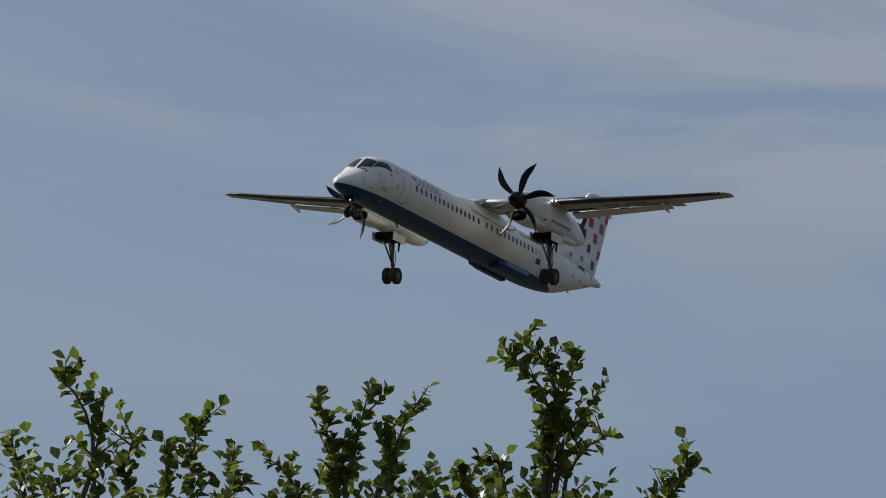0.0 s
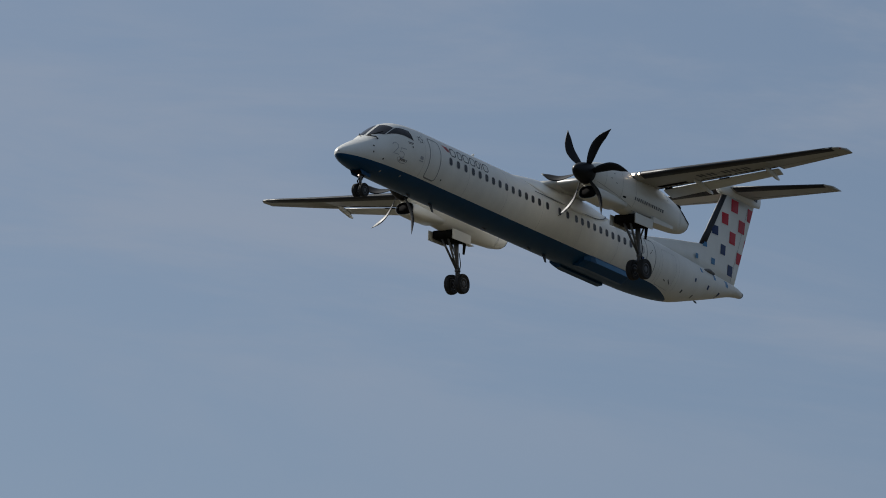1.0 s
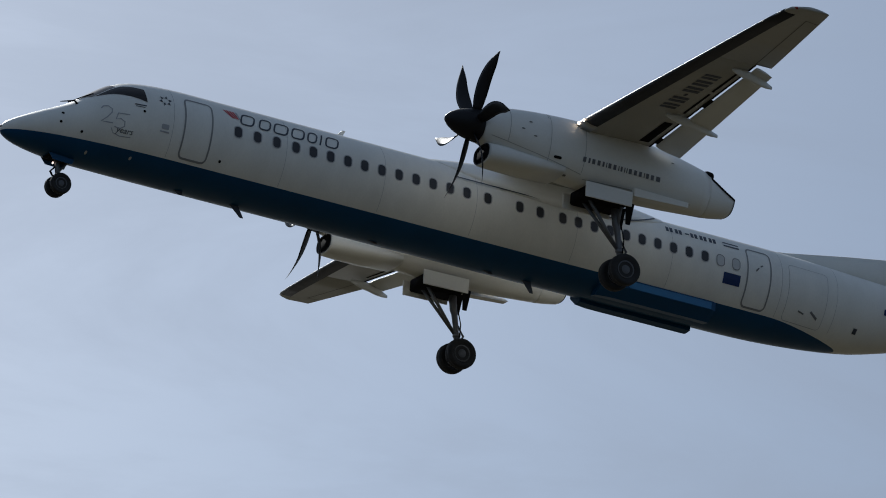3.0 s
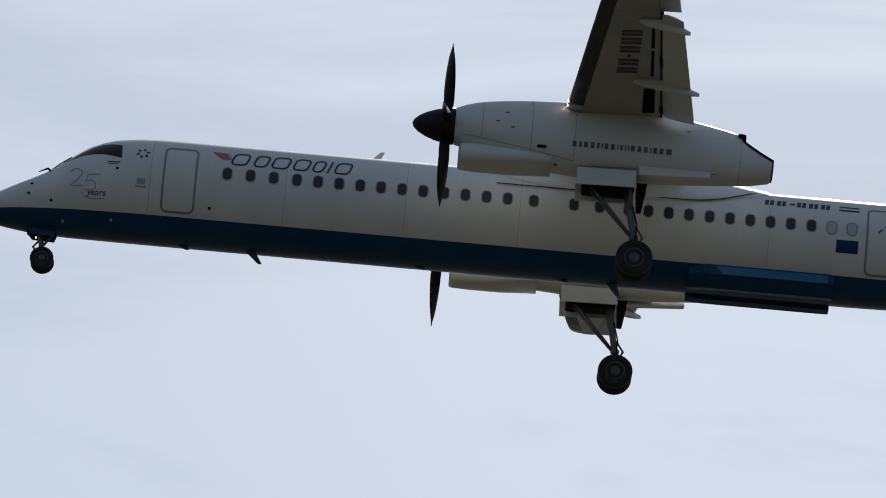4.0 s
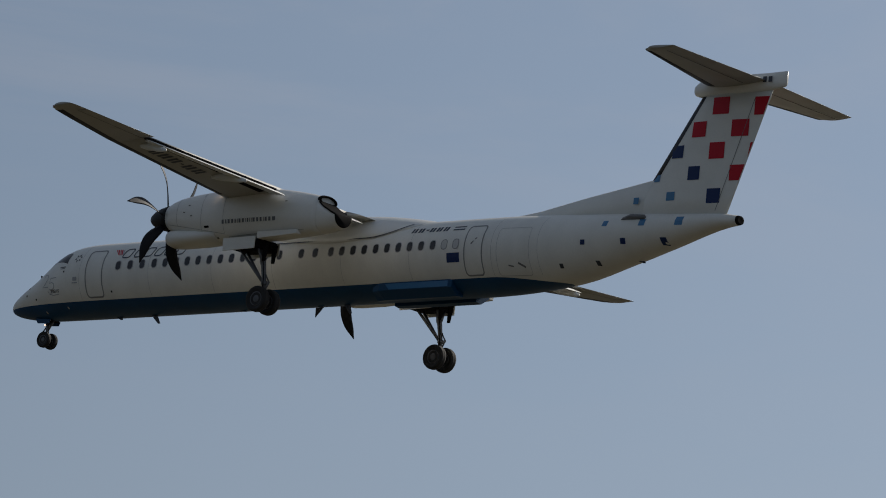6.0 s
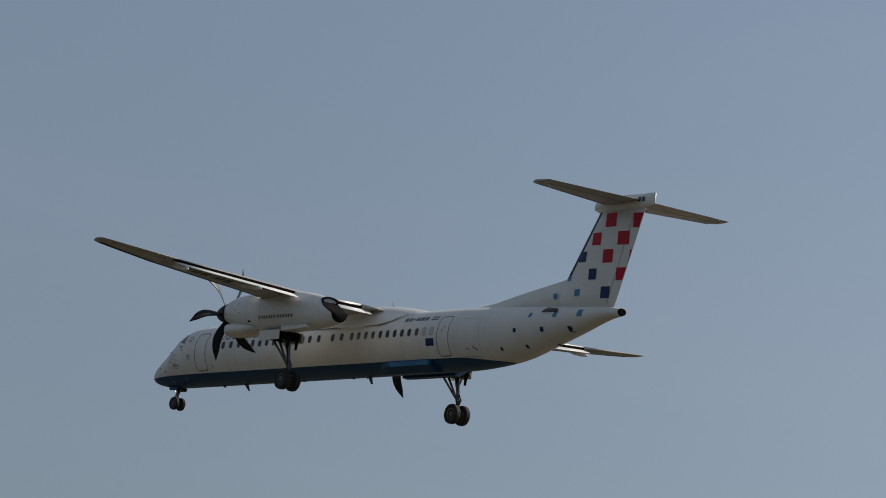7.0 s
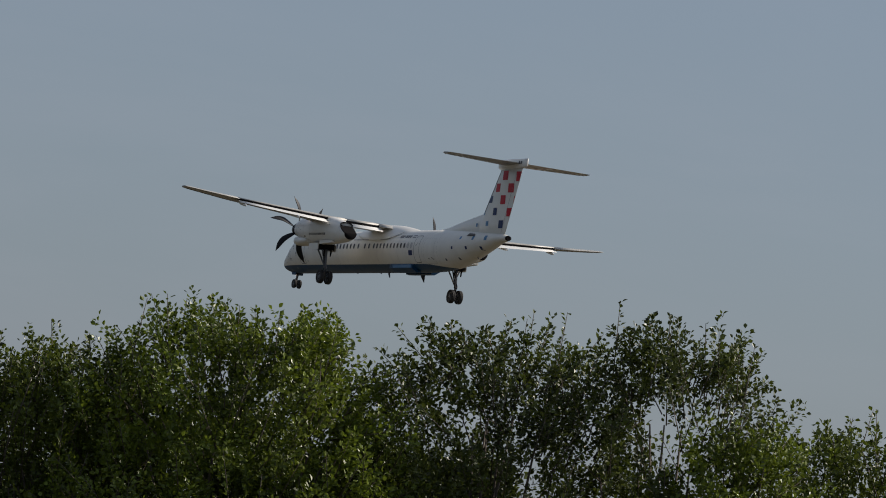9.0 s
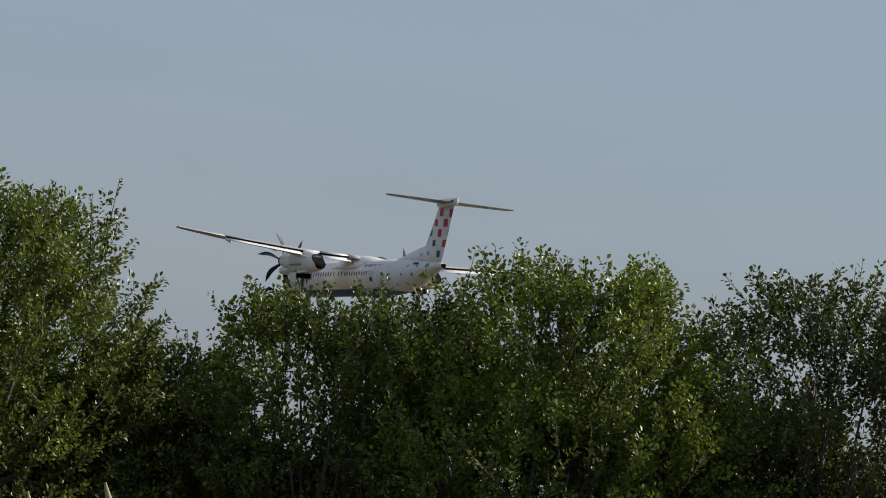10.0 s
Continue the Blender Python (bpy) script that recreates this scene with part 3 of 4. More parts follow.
    for k in (-1, 1):
        part("gear_door", prism([(14.1, -0.22), (15.47, -0.20), (15.47, -0.60), (14.12, -0.63)], y + k * 0.60 - 0.02, y + k * 0.60 + 0.02), WHITE, body, "open landing-gear door", smooth=False)
        part("rear_gear_door", prism([(15.5, -0.36), (15.75, -0.36), (15.66, -0.95), (15.54, -0.95)], y + k * 0.22 - 0.015, y + k * 0.22 + 0.015), DARK, body, smooth=False)
        if k != side:
            continue
        rings = [[(-s, y + k * o, z) for o, z in ((0.50, -0.05), (w - 0.01, -0.06), (w - 0.02, b), (0.30, b))] for s, w, b in ((15.52, 0.60, -0.27), (15.56, 0.618, -0.28), (17.12, 0.570, -0.19), (17.16, 0.55, -0.18))]
        part("aft_gear_door", loft(rings), WHITE, body, "closed rear gear door panel", smooth=False)
    leg = part("main_gear_leg", tube([(-15.30, y, -0.35), (-15.38, y, -0.95), (-15.42, y, -1.05), (-15.52, y, -1.55), (-15.58, y, -2.15)], [0.115, 0.10, 0.085, 0.075, 0.07], 12), STEEL, plane, "grey landing-gear leg with twin wheels")
    part("brace", tube([(-14.45, y - 0.16, -0.48), (-15.48, y, -1.62)], [0.05, 0.045], 8), STEEL, leg)
    part("brace", tube([(-14.45, y + 0.16, -0.48), (-15.48, y, -1.62)], [0.05, 0.045], 8), STEEL, leg)
    part("torque_link", tube([(-15.56, y, -1.35), (-15.74, y, -1.62), (-15.58, y, -1.95)], [0.03, 0.035, 0.03], 8), STEEL, leg)
    part("hydraulic_hose", tube([(-15.46, y + 0.09, -0.9), (-15.58, y + 0.12, -1.35), (-15.58, y + 0.09, -1.8)], [0.018, 0.018, 0.018], 6), DARK, leg)
    part("side_strut", tube([(-15.35, y + 0.3 * side, -0.45), (-15.42, y, -1.1)], [0.04, 0.04], 8), STEEL, leg)
    part("collar", lathe([(-1.70, 0.09), (-1.67, 0.11), (-1.60, 0.11), (-1.57, 0.09)], "z", 12, at=(-15.54, y, 0)), STEEL, leg)
    part("axle", tube([(-15.58, y - 0.36, -2.22), (-15.58, y + 0.36, -2.22)], [0.06, 0.06], 10), STEEL, leg)
    for k in (-1, 1):
        wheel(leg, -15.58, y + k * 0.265, -2.22, 0.425, 0.27)
    # propeller
    hub = part("propeller", lathe([(0.80, 0.01), (0.77, 0.09), (0.66, 0.19), (0.48, 0.29), (0.25, 0.37), (0.0, 0.42), (-0.17, 0.44), (-0.20, 0.40)], "x", 32), BLADE, plane, "dark spinner with six scimitar blades")
    hub.matrix_basis = Matrix.Translation((-11.02, y, 0.72))
    bm = bmesh.new()
    rings = []
    for k in range(13):
        t = k / 12
        r = 0.36 + (2.055 - 0.36) * t
        chord = 0.20 + 0.17 * math.sin(math.pi * min(1, t * 1.05) ** 0.9) ** 0.8
        chord *= 1.0 if t < 0.72 else max(0.12, 1 - ((t - 0.72) / 0.28) ** 2.2)
        sweep = -0.10 * math.sin(math.pi * t) + 0.60 * max(0.0, t - 0.45) ** 1.6
        ang = radians(56 - 34 * t)
        ring = []
        for x, w in ((-0.5, 0.0), (-0.3, 0.055), (0.0, 0.07), (0.3, 0.04), (0.5, 0.0), (0.3, -0.03), (0.0, -0.04), (-0.3, -0.03)):
            c, d = x * chord, w * chord
            # c lies along the turn, tilted forward by the blade's pitch
            ring.append((-c * math.sin(ang) + d * math.cos(ang), c * math.cos(ang) + d * math.sin(ang) + sweep, r))
        rings.append(ring)
    blade = finish(loft(rings, bm=bm), "blade", BLADE)
    for k in range(6):
        part("blade", blade, BLADE, hub, at=pose(0, 0, 0, 60 * k, 0, 0))
    return hub


def wheel(leg, x, y, z, r, w):
    tyre = part("wheel", lathe([(-w * 0.3, r * 0.55), (-w * 0.42, r * 0.72), (-w * 0.5, r * 0.84), (-w * 0.42, r * 0.96), (-w * 0.22, r), (-w * 0.1, r), (-w * 0.08, r * 0.985), (-w * 0.06, r),
                                (w * 0.06, r), (w * 0.08, r * 0.985), (w * 0.1, r), (w * 0.22, r), (w * 0.42, r * 0.96), (w * 0.5, r * 0.84), (w * 0.42, r * 0.72), (w * 0.3, r * 0.55)], "y", 32, at=(x, y, z)), TYRE, leg, "black aircraft tyre")
    part("rim", lathe([(-w * 0.36, 0.02), (-w * 0.38, r * 0.2), (-w * 0.30, r * 0.28), (-w * 0.28, r * 0.46), (-w * 0.36, r * 0.56), (w * 0.36, r * 0.56), (w * 0.28, r * 0.46), (w * 0.30, r * 0.28), (w * 0.38, r * 0.2), (w * 0.36, 0.02)], "y", 24, at=(x, y, z)), WHEEL, tyre, "grey metal rim")


def build_fuselage(plane):
    stations = [0.0, 0.03, 0.06, 0.12, 0.2, 0.35, 0.5, 0.75, 1.0, 1.3, 1.65, 1.9, 2.2, 2.45, 2.7, 2.95, 3.2, 3.5, 3.8, 4.2, 4.6] + [4.6 + 15.9 * k / 20 for k in range(1, 21)] + \
               [20.5 + 10.5 * k / 24 for k in range(1, 25)]
    n = 72
    bm = loft([[skin(s, 2 * math.pi * k / n) for k in range(n)] for s in stations])
    body = part("fuselage", bm, LIVERY, plane, "white fuselage with a dark blue belly")
    part("exhaust_cone", loft([[Vector((-s, 0, 0.65)) + f * (skin(s2, 2 * math.pi * k / 24) - Vector((-s2, 0, 0.65))).yzx.zxy * Vector((0, 1, 1)) for k in range(24)] for s, s2, f in ((30.98, 30.98, 1.02), (31.06, 31.0, 0.92), (31.05, 31.0, 0.6))]), DARK, body)
    # cabin windows
    first = [5.95 + 0.548 * k for k in range(3)] + [7.6 + 0.4985 * k for k in range(12)]
    windows = first[:14] + [13.21] + [14.16, 14.77, 15.45] + [15.92 + 0.482 * k for k in range(11)]
    windows = sorted(set(round(w, 2) for w in windows if not 13.02 < w < 13.2))
    for side in (1, -1):
        for k, s in enumerate(windows):
            shade = BLIND if k >= len(windows) - 2 else PANE
            win = part("cabin_window", decal([rounded(s, 0.12, 0.215, 0.30, 0.088)], 0.008, side), shade, body, "shaded cabin window" if shade is BLIND else "")
            part("window_frame", outline(rounded(s, 0.12, 0.235, 0.32, 0.1), 0.026, 0.010, side), GREYLINE if shade is BLIND else RIM, win)
        # doors
        for s, z, w, h, nm in ((4.84, -0.07, 0.76, 1.58, "passenger_door"), (21.47, -0.08, 0.72, 1.60, "service_door")):
            door = part(nm, outline(rounded(s, z, w, h, 0.12), 0.045, 0.007, side), GREYLINE, body, "closed door drawn by a grey outline")
            if nm == "service_door":
                for poly in ([(s - 0.12, 0.10), (s - 0.02, 0.20), (s, 0.17), (s - 0.09, 0.06)], [(s + 0.03, 0.26), (s + 0.10, 0.30), (s + 0.12, 0.27), (s + 0.05, 0.22)]):
                    part("door_handle", decal([poly], 0.008, side), LINE, door, smooth=False)
        part("baggage_door", outline(rounded(23.05, -0.18, 1.25, 1.5, 0.1), 0.012, 0.006, side), RIM, body)
        for poly in ([(22.85, -0.62), (23.05, -0.66), (23.05, -0.70), (22.85, -0.66)], [(23.25, -0.55), (23.5, -0.68), (23.48, -0.74), (23.22, -0.60)]):
            part("baggage_door_handle", decal([poly], 0.007, side), LINE, body, smooth=False)
    # panel joints round the body
    for s in (4.15, 7.35, 10.2, 12.9, 15.9, 18.8, 22.2, 24.0):
        for side in (1, -1):
            part("panel_seam", outline([(s, 0.98), (s, -0.92)], 0.010, 0.004, side, False), RIM, body, smooth=False)
    # windscreen: front pane and side pane on each side
    for side in (1, -1):
        def pane(corners, n=6):
            bm = bmesh.new()
            grid = []
            for i in range(n + 1):
                u = i / n
                lo = [between(corners[0][j], corners[1][j], u) for j in (0, 1)]
                hi = [between(corners[3][j], corners[2][j], u) for j in (0, 1)]
                grid.append([bm.verts.new((lambda p: Vector((p.x, p.y * side, p.z)))(skin(between(lo[0], hi[0], v / n), radians(between(lo[1], hi[1], v / n))) * 1.0 + Vector((0.004, 0.006, 0.006)))) for v in range(n + 1)])
            for a, b in zip(grid, grid[1:]):
                for p, q, r, t in zip(a, a[1:], b[1:], b):
                    bm.faces.new((p, q, r, t))
            return bm
        # corners as station and angle round the section
        part("windscreen_pane", pane([(1.76, 86), (2.12, 49), (2.74, 55), (2.62, 86)]), GLASS, body, "dark cockpit windscreen")
        part("cockpit_side_window", pane([(2.2, 47), (3.43, 20), (3.40, 43), (2.84, 54)]), GLASS, body, "dark cockpit side window")
        part("window_post", pane([(2.13, 48.5), (2.19, 47.5), (2.83, 54.2), (2.75, 54.8)]), WHITE, body)
        part("wiper", tube([tuple((lambda p: (p.x, p.y * side, p.z + 0.03))(skin(s, radians(a)))) for s, a in ((1.70, 80), (1.95, 66), (2.2, 58))], [0.014, 0.012, 0.01], 6), DARK, body)
    # wing to body fairing
    rings = []
    for k in range(29):
        s = 11.7 + 7.3 * k / 28
        t = math.sin(math.pi * k / 28) ** 0.55
        low = 1.28 - 0.82 * t
        half, top = 1.345 + 0.05 * t, ROOF - 0.01 + 0.36 * math.sin(math.pi * k / 28) ** 0.9
        ring = []
        a0 = math.asin(min(0.985, low / 1.30))
        for j in range(21):
            a = a0 + (math.pi - 2 * a0) * j / 20
            ring.append((-s, half * math.cos(a), ROOF * math.sin(a) + (top - ROOF) * max(0.0, math.sin(math.pi * j / 20)) ** 0.7))
        ring.append((-s, 0.0, 0.3))
        rings.append(ring)
    part("wing_fairing", loft(rings), WHITE, body, "white fairing between wing and fuselage")
    part("fairing_edge", outline([(12.3 + 0.2 * k, 0.50) for k in range(22)] + [(16.7 + 0.22 * k, 0.50 + 0.006 * k**2.1) for k in range(1, 9)], 0.036, 0.05, 1, False), INK, body, smooth=False)
    # keel fairings on the lower flanks
    for side in (1, -1):
        rings = [[(-s, side * y * f, z) for y, z in ((0.97, -0.94), (0.985, -0.97), (0.98, -1.19), (0.62, -1.43), (0.35, -1.40), (0.35, -1.1))] for s, f in ((17.0, 0.86), (17.35, 0.985), (17.6, 1.0), (20.3, 1.0), (20.42, 0.97))]
        keel = part("belly_fairing", loft(rings), BLUE, body, smooth=False)
        # the flank's reflected light, painted as a lighter blue panel
        bm = bmesh.new()
        bm.faces.new([bm.verts.new((-s, side * y, z)) for s, y, z in ((17.62, 0.992, -0.985), (20.28, 0.992, -0.985), (20.28, 0.989, -1.175), (17.8, 0.989, -1.175))])
        part("light_blue_panel", bm, SKYBLUE, keel, "blue side panel with its sheen painted lighter", smooth=False)
    # aerials and probes
    for s, z, h, lean, sign, nm in ((9.3, 1.17, 0.30, 0.16, 1, "top_aerial"), (6.6, -1.33, 0.30, 0.20, -1, "belly_aerial"), (5.0, -1.34, 0.09, 0.05, -1, "belly_probe"), (12.1, 1.17, 0.1, 0.03, 1, "top_probe"),
                                    (10.6, -1.34, 0.05, 0.08, -1, "belly_drain"), (14.0, -1.34, 0.06, 0.08, -1, "belly_drain"), (15.2, -1.34, 0.30, 0.12, -1, "belly_aerial"), (27.3, -0.47, 0.07, 0.06, -1, "tail_drain")):
        part(nm, prism([(s - 0.11, z), (s + 0.14, z), (s + 0.12 + lean, z + sign * h), (s + 0.03 + lean, z + sign * h)], -0.018, 0.018), WHITE if sign > 0 else INK, body, smooth=False)
    for s, z in ((1.35, -0.36), (1.85, -0.78), (1.30, -0.62), (5.6, -0.72), (3.35, 0.05), (2.15, -1.18), (3.3, -1.1)):
        part("static_port", decal([rounded(s, z, 0.07, 0.07, 0.034)], 0.007, 1), DARK if z > -0.9 else RIM, body, smooth=False)
    part("pitot_probe", tube([tuple(side_point(1.75, 0.02, 0.0)), tuple(side_point(1.68, 0.03, 0.09)), tuple(side_point(1.45, 0.02, 0.12))], [0.03, 0.025, 0.012], 8), DARK, body)
    # markings on the left side
    part("anniversary_digit", outline([(2.25, -0.08), (2.31, 0.0), (2.42, 0.02), (2.52, -0.05), (2.52, -0.15), (2.42, -0.29), (2.27, -0.43), (2.57, -0.43)], 0.028, 0.008, 1, False), FAINT, body, "thin grey figure two", smooth=False)
    part("anniversary_digit", outline([(2.98, -0.13), (2.68, -0.14), (2.64, -0.31), (2.76, -0.28), (2.87, -0.34), (2.88, -0.46), (2.78, -0.53), (2.62, -0.51)], 0.028, 0.008, 1, False), FAINT, body, "thin grey figure five", smooth=False)
    part("anniversary_word", words("years", 2.68, -0.63, 0.15, lambda s, z: side_point(s, z, 0.014), 0.25), INK, body, smooth=False)
    part("swoosh", outline([(2.55, -0.55), (2.62, -0.66), (2.8, -0.71), (3.1, -0.69)], 0.02, 0.008, 1, False), FAINT, body, smooth=False)
    for k in range(6):
        a = radians(60 * k + 15)
        s, z = 3.92 + 0.13 * math.cos(a), 0.50 + 0.115 * math.sin(a)
        part("alliance_star_shape", decal([[(s + 0.055 * math.cos(b), z + 0.055 * math.sin(b)) for b in (a, a + 2.3, a - 2.3)]], 0.008), INK, body, smooth=False)
    part("emblem", decal([rounded(3.94, -0.24, 0.20, 0.13, 0.03), rounded(3.94, -0.37, 0.26, 0.035, 0.01)], 0.008), FAINT, body, smooth=False)
    part("small_notice", decal([[(3.1, 0.2), (3.4, 0.2), (3.4, 0.23), (3.1, 0.23)], [(3.12, 0.15), (3.36, 0.15), (3.36, 0.17), (3.12, 0.17)]], 0.008), INK, body, smooth=False)
    # airline name: one plain slanted hollow shape for each sign, in its size, stroke and colour
    for s, wide in ((5.98, 0.40), (6.51, 0.34), (6.93, 0.42), (7.44, 0.38), (7.90, 0.28), (8.27, 0.045), (8.42, 0.38)):
        if wide < 0.1:
            bm = decal([[(s, 0.37), (s + wide, 0.37), (s + wide + 0.12, 0.74), (s + 0.12, 0.74)]], 0.009)
        else:
            bm = outline([(x + (z - 0.37) * 0.32, z) for x, z in rounded(s + wide / 2, 0.555, wide - 0.04, 0.33, 0.10)], 0.045, 0.009)
        part("name_shape", bm, INK, body, smooth=False)
    for k in range(5):
        part("logo_stripe", decal([[(5.56 + 0.085 * k, 0.72), (5.615 + 0.085 * k, 0.72), (5.83 + 0.05 * k, 0.50), (5.80 + 0.05 * k, 0.50)]], 0.008), RED if k < 4 else FAINT, body, smooth=False)
    # registration on the rear body as bars, and two flags
    s = 18.65
    for k in range(6):
        z0, z1 = (0.605, 0.77) if k != 2 else (0.66, 0.715)
        for e0, e1 in (((0, 0.09), (0.12, 0.21)) if k != 2 else ((0.02, 0.14),)):
            part("registration_bar", decal([[(s + e0, z0), (s + e1, z0), (s + e1 + 0.02, z1), (s + e0 + 0.02, z1)]], 0.008), INK, body, smooth=False)
        s += 0.285 if k != 2 else 0.19
    for z, m in ((0.76, RED), (0.71, WHITE), (0.66, NAVY)):
        part("flag_stripe", decal([[(20.42, z - 0.05), (20.9, z - 0.05), (20.9, z), (20.42, z)]], 0.008), INK if m is not WHITE else WHITE, body, smooth=False)
    part("flag_patch", decal([[(20.39, -0.47), (20.91, -0.47), (20.91, -0.17), (20.39, -0.17)]], 0.008), NAVY, body, "small dark blue flag", smooth=False)
    for s, z, m, w in ((26.37, 0.60, MIDBLUE, 0.19), (27.72, 0.60, MIDBLUE, 0.22), (25.67, 0.0, NAVY, 0.16), (27.1, 0.02, NAVY, 0.18), (28.47, 0.03, NAVY, 0.2), (24.8, -0.69, INK, 0.13), (26.07, -0.60, INK, 0.13), (29.04, 0.63, MIDBLUE, 0.28)):
        part("check_mark", decal([[(s - w / 2, z - w / 2), (s + w / 2, z - w / 2), (s + w / 2, z + w / 2), (s - w / 2, z + w / 2)]], 0.01), m, body, smooth=False)
    part("tail_scoop", loft([[tuple(side_point(s, z, o)) for z, o in ((0.80, 0.0), (0.80, d), (0.72, d), (0.72, 0.0))] for s, d in ((26.9, 0.02), (27.25, 0.14), (27.75, 0.10))]), LINE, body)
    # nose gear
    leg = part("nose_gear_leg", tube([(-1.62, 0, -1.2), (-1.66, 0, -1.55), (-1.73, 0, -2.0)], [0.075, 0.065, 0.055], 12), STEEL, plane, "nose landing-gear leg with twin small wheels")
    part("brace", tube([(-1.95, 0, -1.30), (-1.70, 0, -1.68)], [0.035, 0.03], 8), STEEL, leg)
    part("steering_link", tube([(-1.60, 0, -1.55), (-1.48, 0, -1.70), (-1.62, 0, -1.88)], [0.025, 0.03, 0.025], 8), DARK, leg)
    part("axle", tube([(-1.73, -0.22, -2.02), (-1.73, 0.22, -2.02)], [0.035, 0.035], 8), STEEL, leg)
    part("taxi_light", lathe([(0.0, 0.032), (0.02, 0.034), (0.035, 0.012)], sides=12, at=(-1.54, 0, -1.46)), TAXI, leg, "bright taxi light on the leg")
    for k in (-1, 1):
        wheel(leg, -1.73, k * 0.17, -2.02, 0.28, 0.17)
        part("nose_gear_door", prism([(1.28, -1.28), (2.0, -1.33), (1.95, -1.47), (1.42, -1.45)], k * 0.24 - 0.012, k * 0.24 + 0.012), BLUE, body, smooth=False)
    part("nose_gear_bay", box((-2.0, -0.2, -1.36), (-1.3, 0.2, -1.30), 0.01), DARK, body)
    part("landing_lamp", lathe([(0.0, 0.035), (0.03, 0.04), (0.04, 0.02)], sides=12, at=(-0.02, 0.03, -0.84)), GREYMETAL, body)
    return body


def build_tail(plane):
    # fin: height, leading edge, trailing edge, half thickness
    def fin_ring(z, le, te, thick):
        c = te - le
        pts = airfoil(le, c, 0.0, 0.0, thick / c, n=12, camber=0.0)
        return [(p[0], p[2], z) for p in pts]

    def fin_edges(z):
        return between(27.47, 29.08, (z - 2.15) / (4.71 - 2.15)), between(30.49, 31.77, (z - 0.86) / (4.65 - 0.86))
    rings = [fin_ring(z, *fin_edges(z), between(0.40, 0.30, (z - 0.8) / 4)) for z in (0.7, 1.5, 2.15, 2.8, 3.5, 4.2, 4.8)]
    fin = part("fin", loft(rings), WHITE, plane, "tall white fin with red and blue checks")

    def fin_side(s, z, off=0.006, side=1):
        le, te = fin_edges(z)
        c, th = te - le, between(0.40, 0.30, (z - 0.8) / 4)
        x = min(0.995, max(0.005, (s - le) / c))
        t = 5 * th / c * (0.2969 * math.sqrt(x) - 0.126 * x - 0.3516 * x**2 + 0.2843 * x**3 - 0.1015 * x**4)
        return Vector((-s, side * (c * t + off), z))
    # dorsal fillet from the fuselage's back up to the fin
    ridge = [(21.6, 1.20), (23.0, 1.37), (25.0, 1.74), (26.6, 2.0), (27.6, 2.17), (28.3, 2.2)]
    rings = []
    for s, z in ridge:
        base = curve_at(FUSELAGE, s, 1) - 0.12
        w = 0.10 + 0.10 * (s - 22.3) / 6
        rings.append([(-s, -w, base), (-s, -w * 0.6, between(base, z, 0.6)), (-s, -0.05, z - 0.03), (-s, 0, z), (-s, 0.05, z - 0.03), (-s, w * 0.6, between(base, z, 0.6)), (-s, w, base)])
    part("dorsal_fillet", loft(rings), WHITE, fin)
    # black boot on the leading edge
    rings = []
    for z in (2.12, 3.0, 4.0, 4.72):
        le, te = fin_edges(z)
        rings.append([(p[0] + 0.012, p[1] * 1.06, p[2]) for p in [(q[0], q[2], z) for q in airfoil(le, te - le, 0, 0, between(0.40, 0.30, (z - 0.8) / 4) / (te - le), n=8, camber=0.0, upto=0.085)]])
    part("deicing_boot", loft(rings), BOOT, fin, "black leading-edge boot")
    part("rudder_gap", decal([[(30.05, 1.0), (30.07, 1.0), (31.22, 4.6), (31.20, 4.6)]], 0.012, 1, fin_side), LINE, fin, smooth=False)
    checks = [(29.65, 30.27, 4.1, 4.65, RED), (31.2, 31.72, 4.02, 4.6, RED), (28.93, 29.46, 3.4, 3.9, RED), (30.42, 31.05, 3.36, 3.9, RED), (29.66, 30.22, 2.67, 3.2, RED),
              (31.15, 31.26, 2.66, 3.15, RED), (30.47, 31.0, 1.95, 2.45, RED), (28.2, 28.66, 2.76, 3.17, NAVY), (28.93, 29.37, 2.02, 2.46, NAVY), (29.7, 30.19, 1.25, 1.72, NAVY),
              (27.56, 27.83, 2.04, 2.26, MIDBLUE), (28.18, 28.5, 1.39, 1.67, MIDBLUE), (26.89, 27.09, 1.35, 1.56, MIDBLUE)]
    for side in (1, -1):
        for s0, s1, z0, z1, m in checks:
            poly = []
            for s, z in ((s0, z0), (between(s0, s1, 0.5), z0), (s1, z0), (s1, z1), (between(s0, s1, 0.5), z1), (s0, z1)):
                poly.append((min(s, fin_edges(z)[1] - 0.025), z))
            if s0 < 27.3:
                part("check", loft([[(-s, side * 0.19, z) for s, z in poly], [(-s, side * 0.20, z) for s, z in poly]]), m, fin, smooth=False)
            else:
                part("check", decal([[poly[0], poly[1], poly[4], poly[5]], [poly[1], poly[2], poly[3], poly[4]]], 0.012, side, fin_side), m, fin, smooth=False)
    # bullet fairing
    rings = [box_ring(s, 0, t, b, h, 2.2, 20) for s, t, b, h in ((28.75, 4.98, 4.90, 0.03), (28.82, 5.12, 4.78, 0.15), (29.0, 5.23, 4.72, 0.22), (29.4, 5.31, 4.69, 0.255), (30.5, 5.36, 4.70, 0.23), (31.6, 5.35, 4.76, 0.15), (32.28, 5.37, 4.86, 0.06), (32.32, 5.35, 4.9, 0.04))]
    part("bullet_fairing", loft(rings), WHITE, fin)
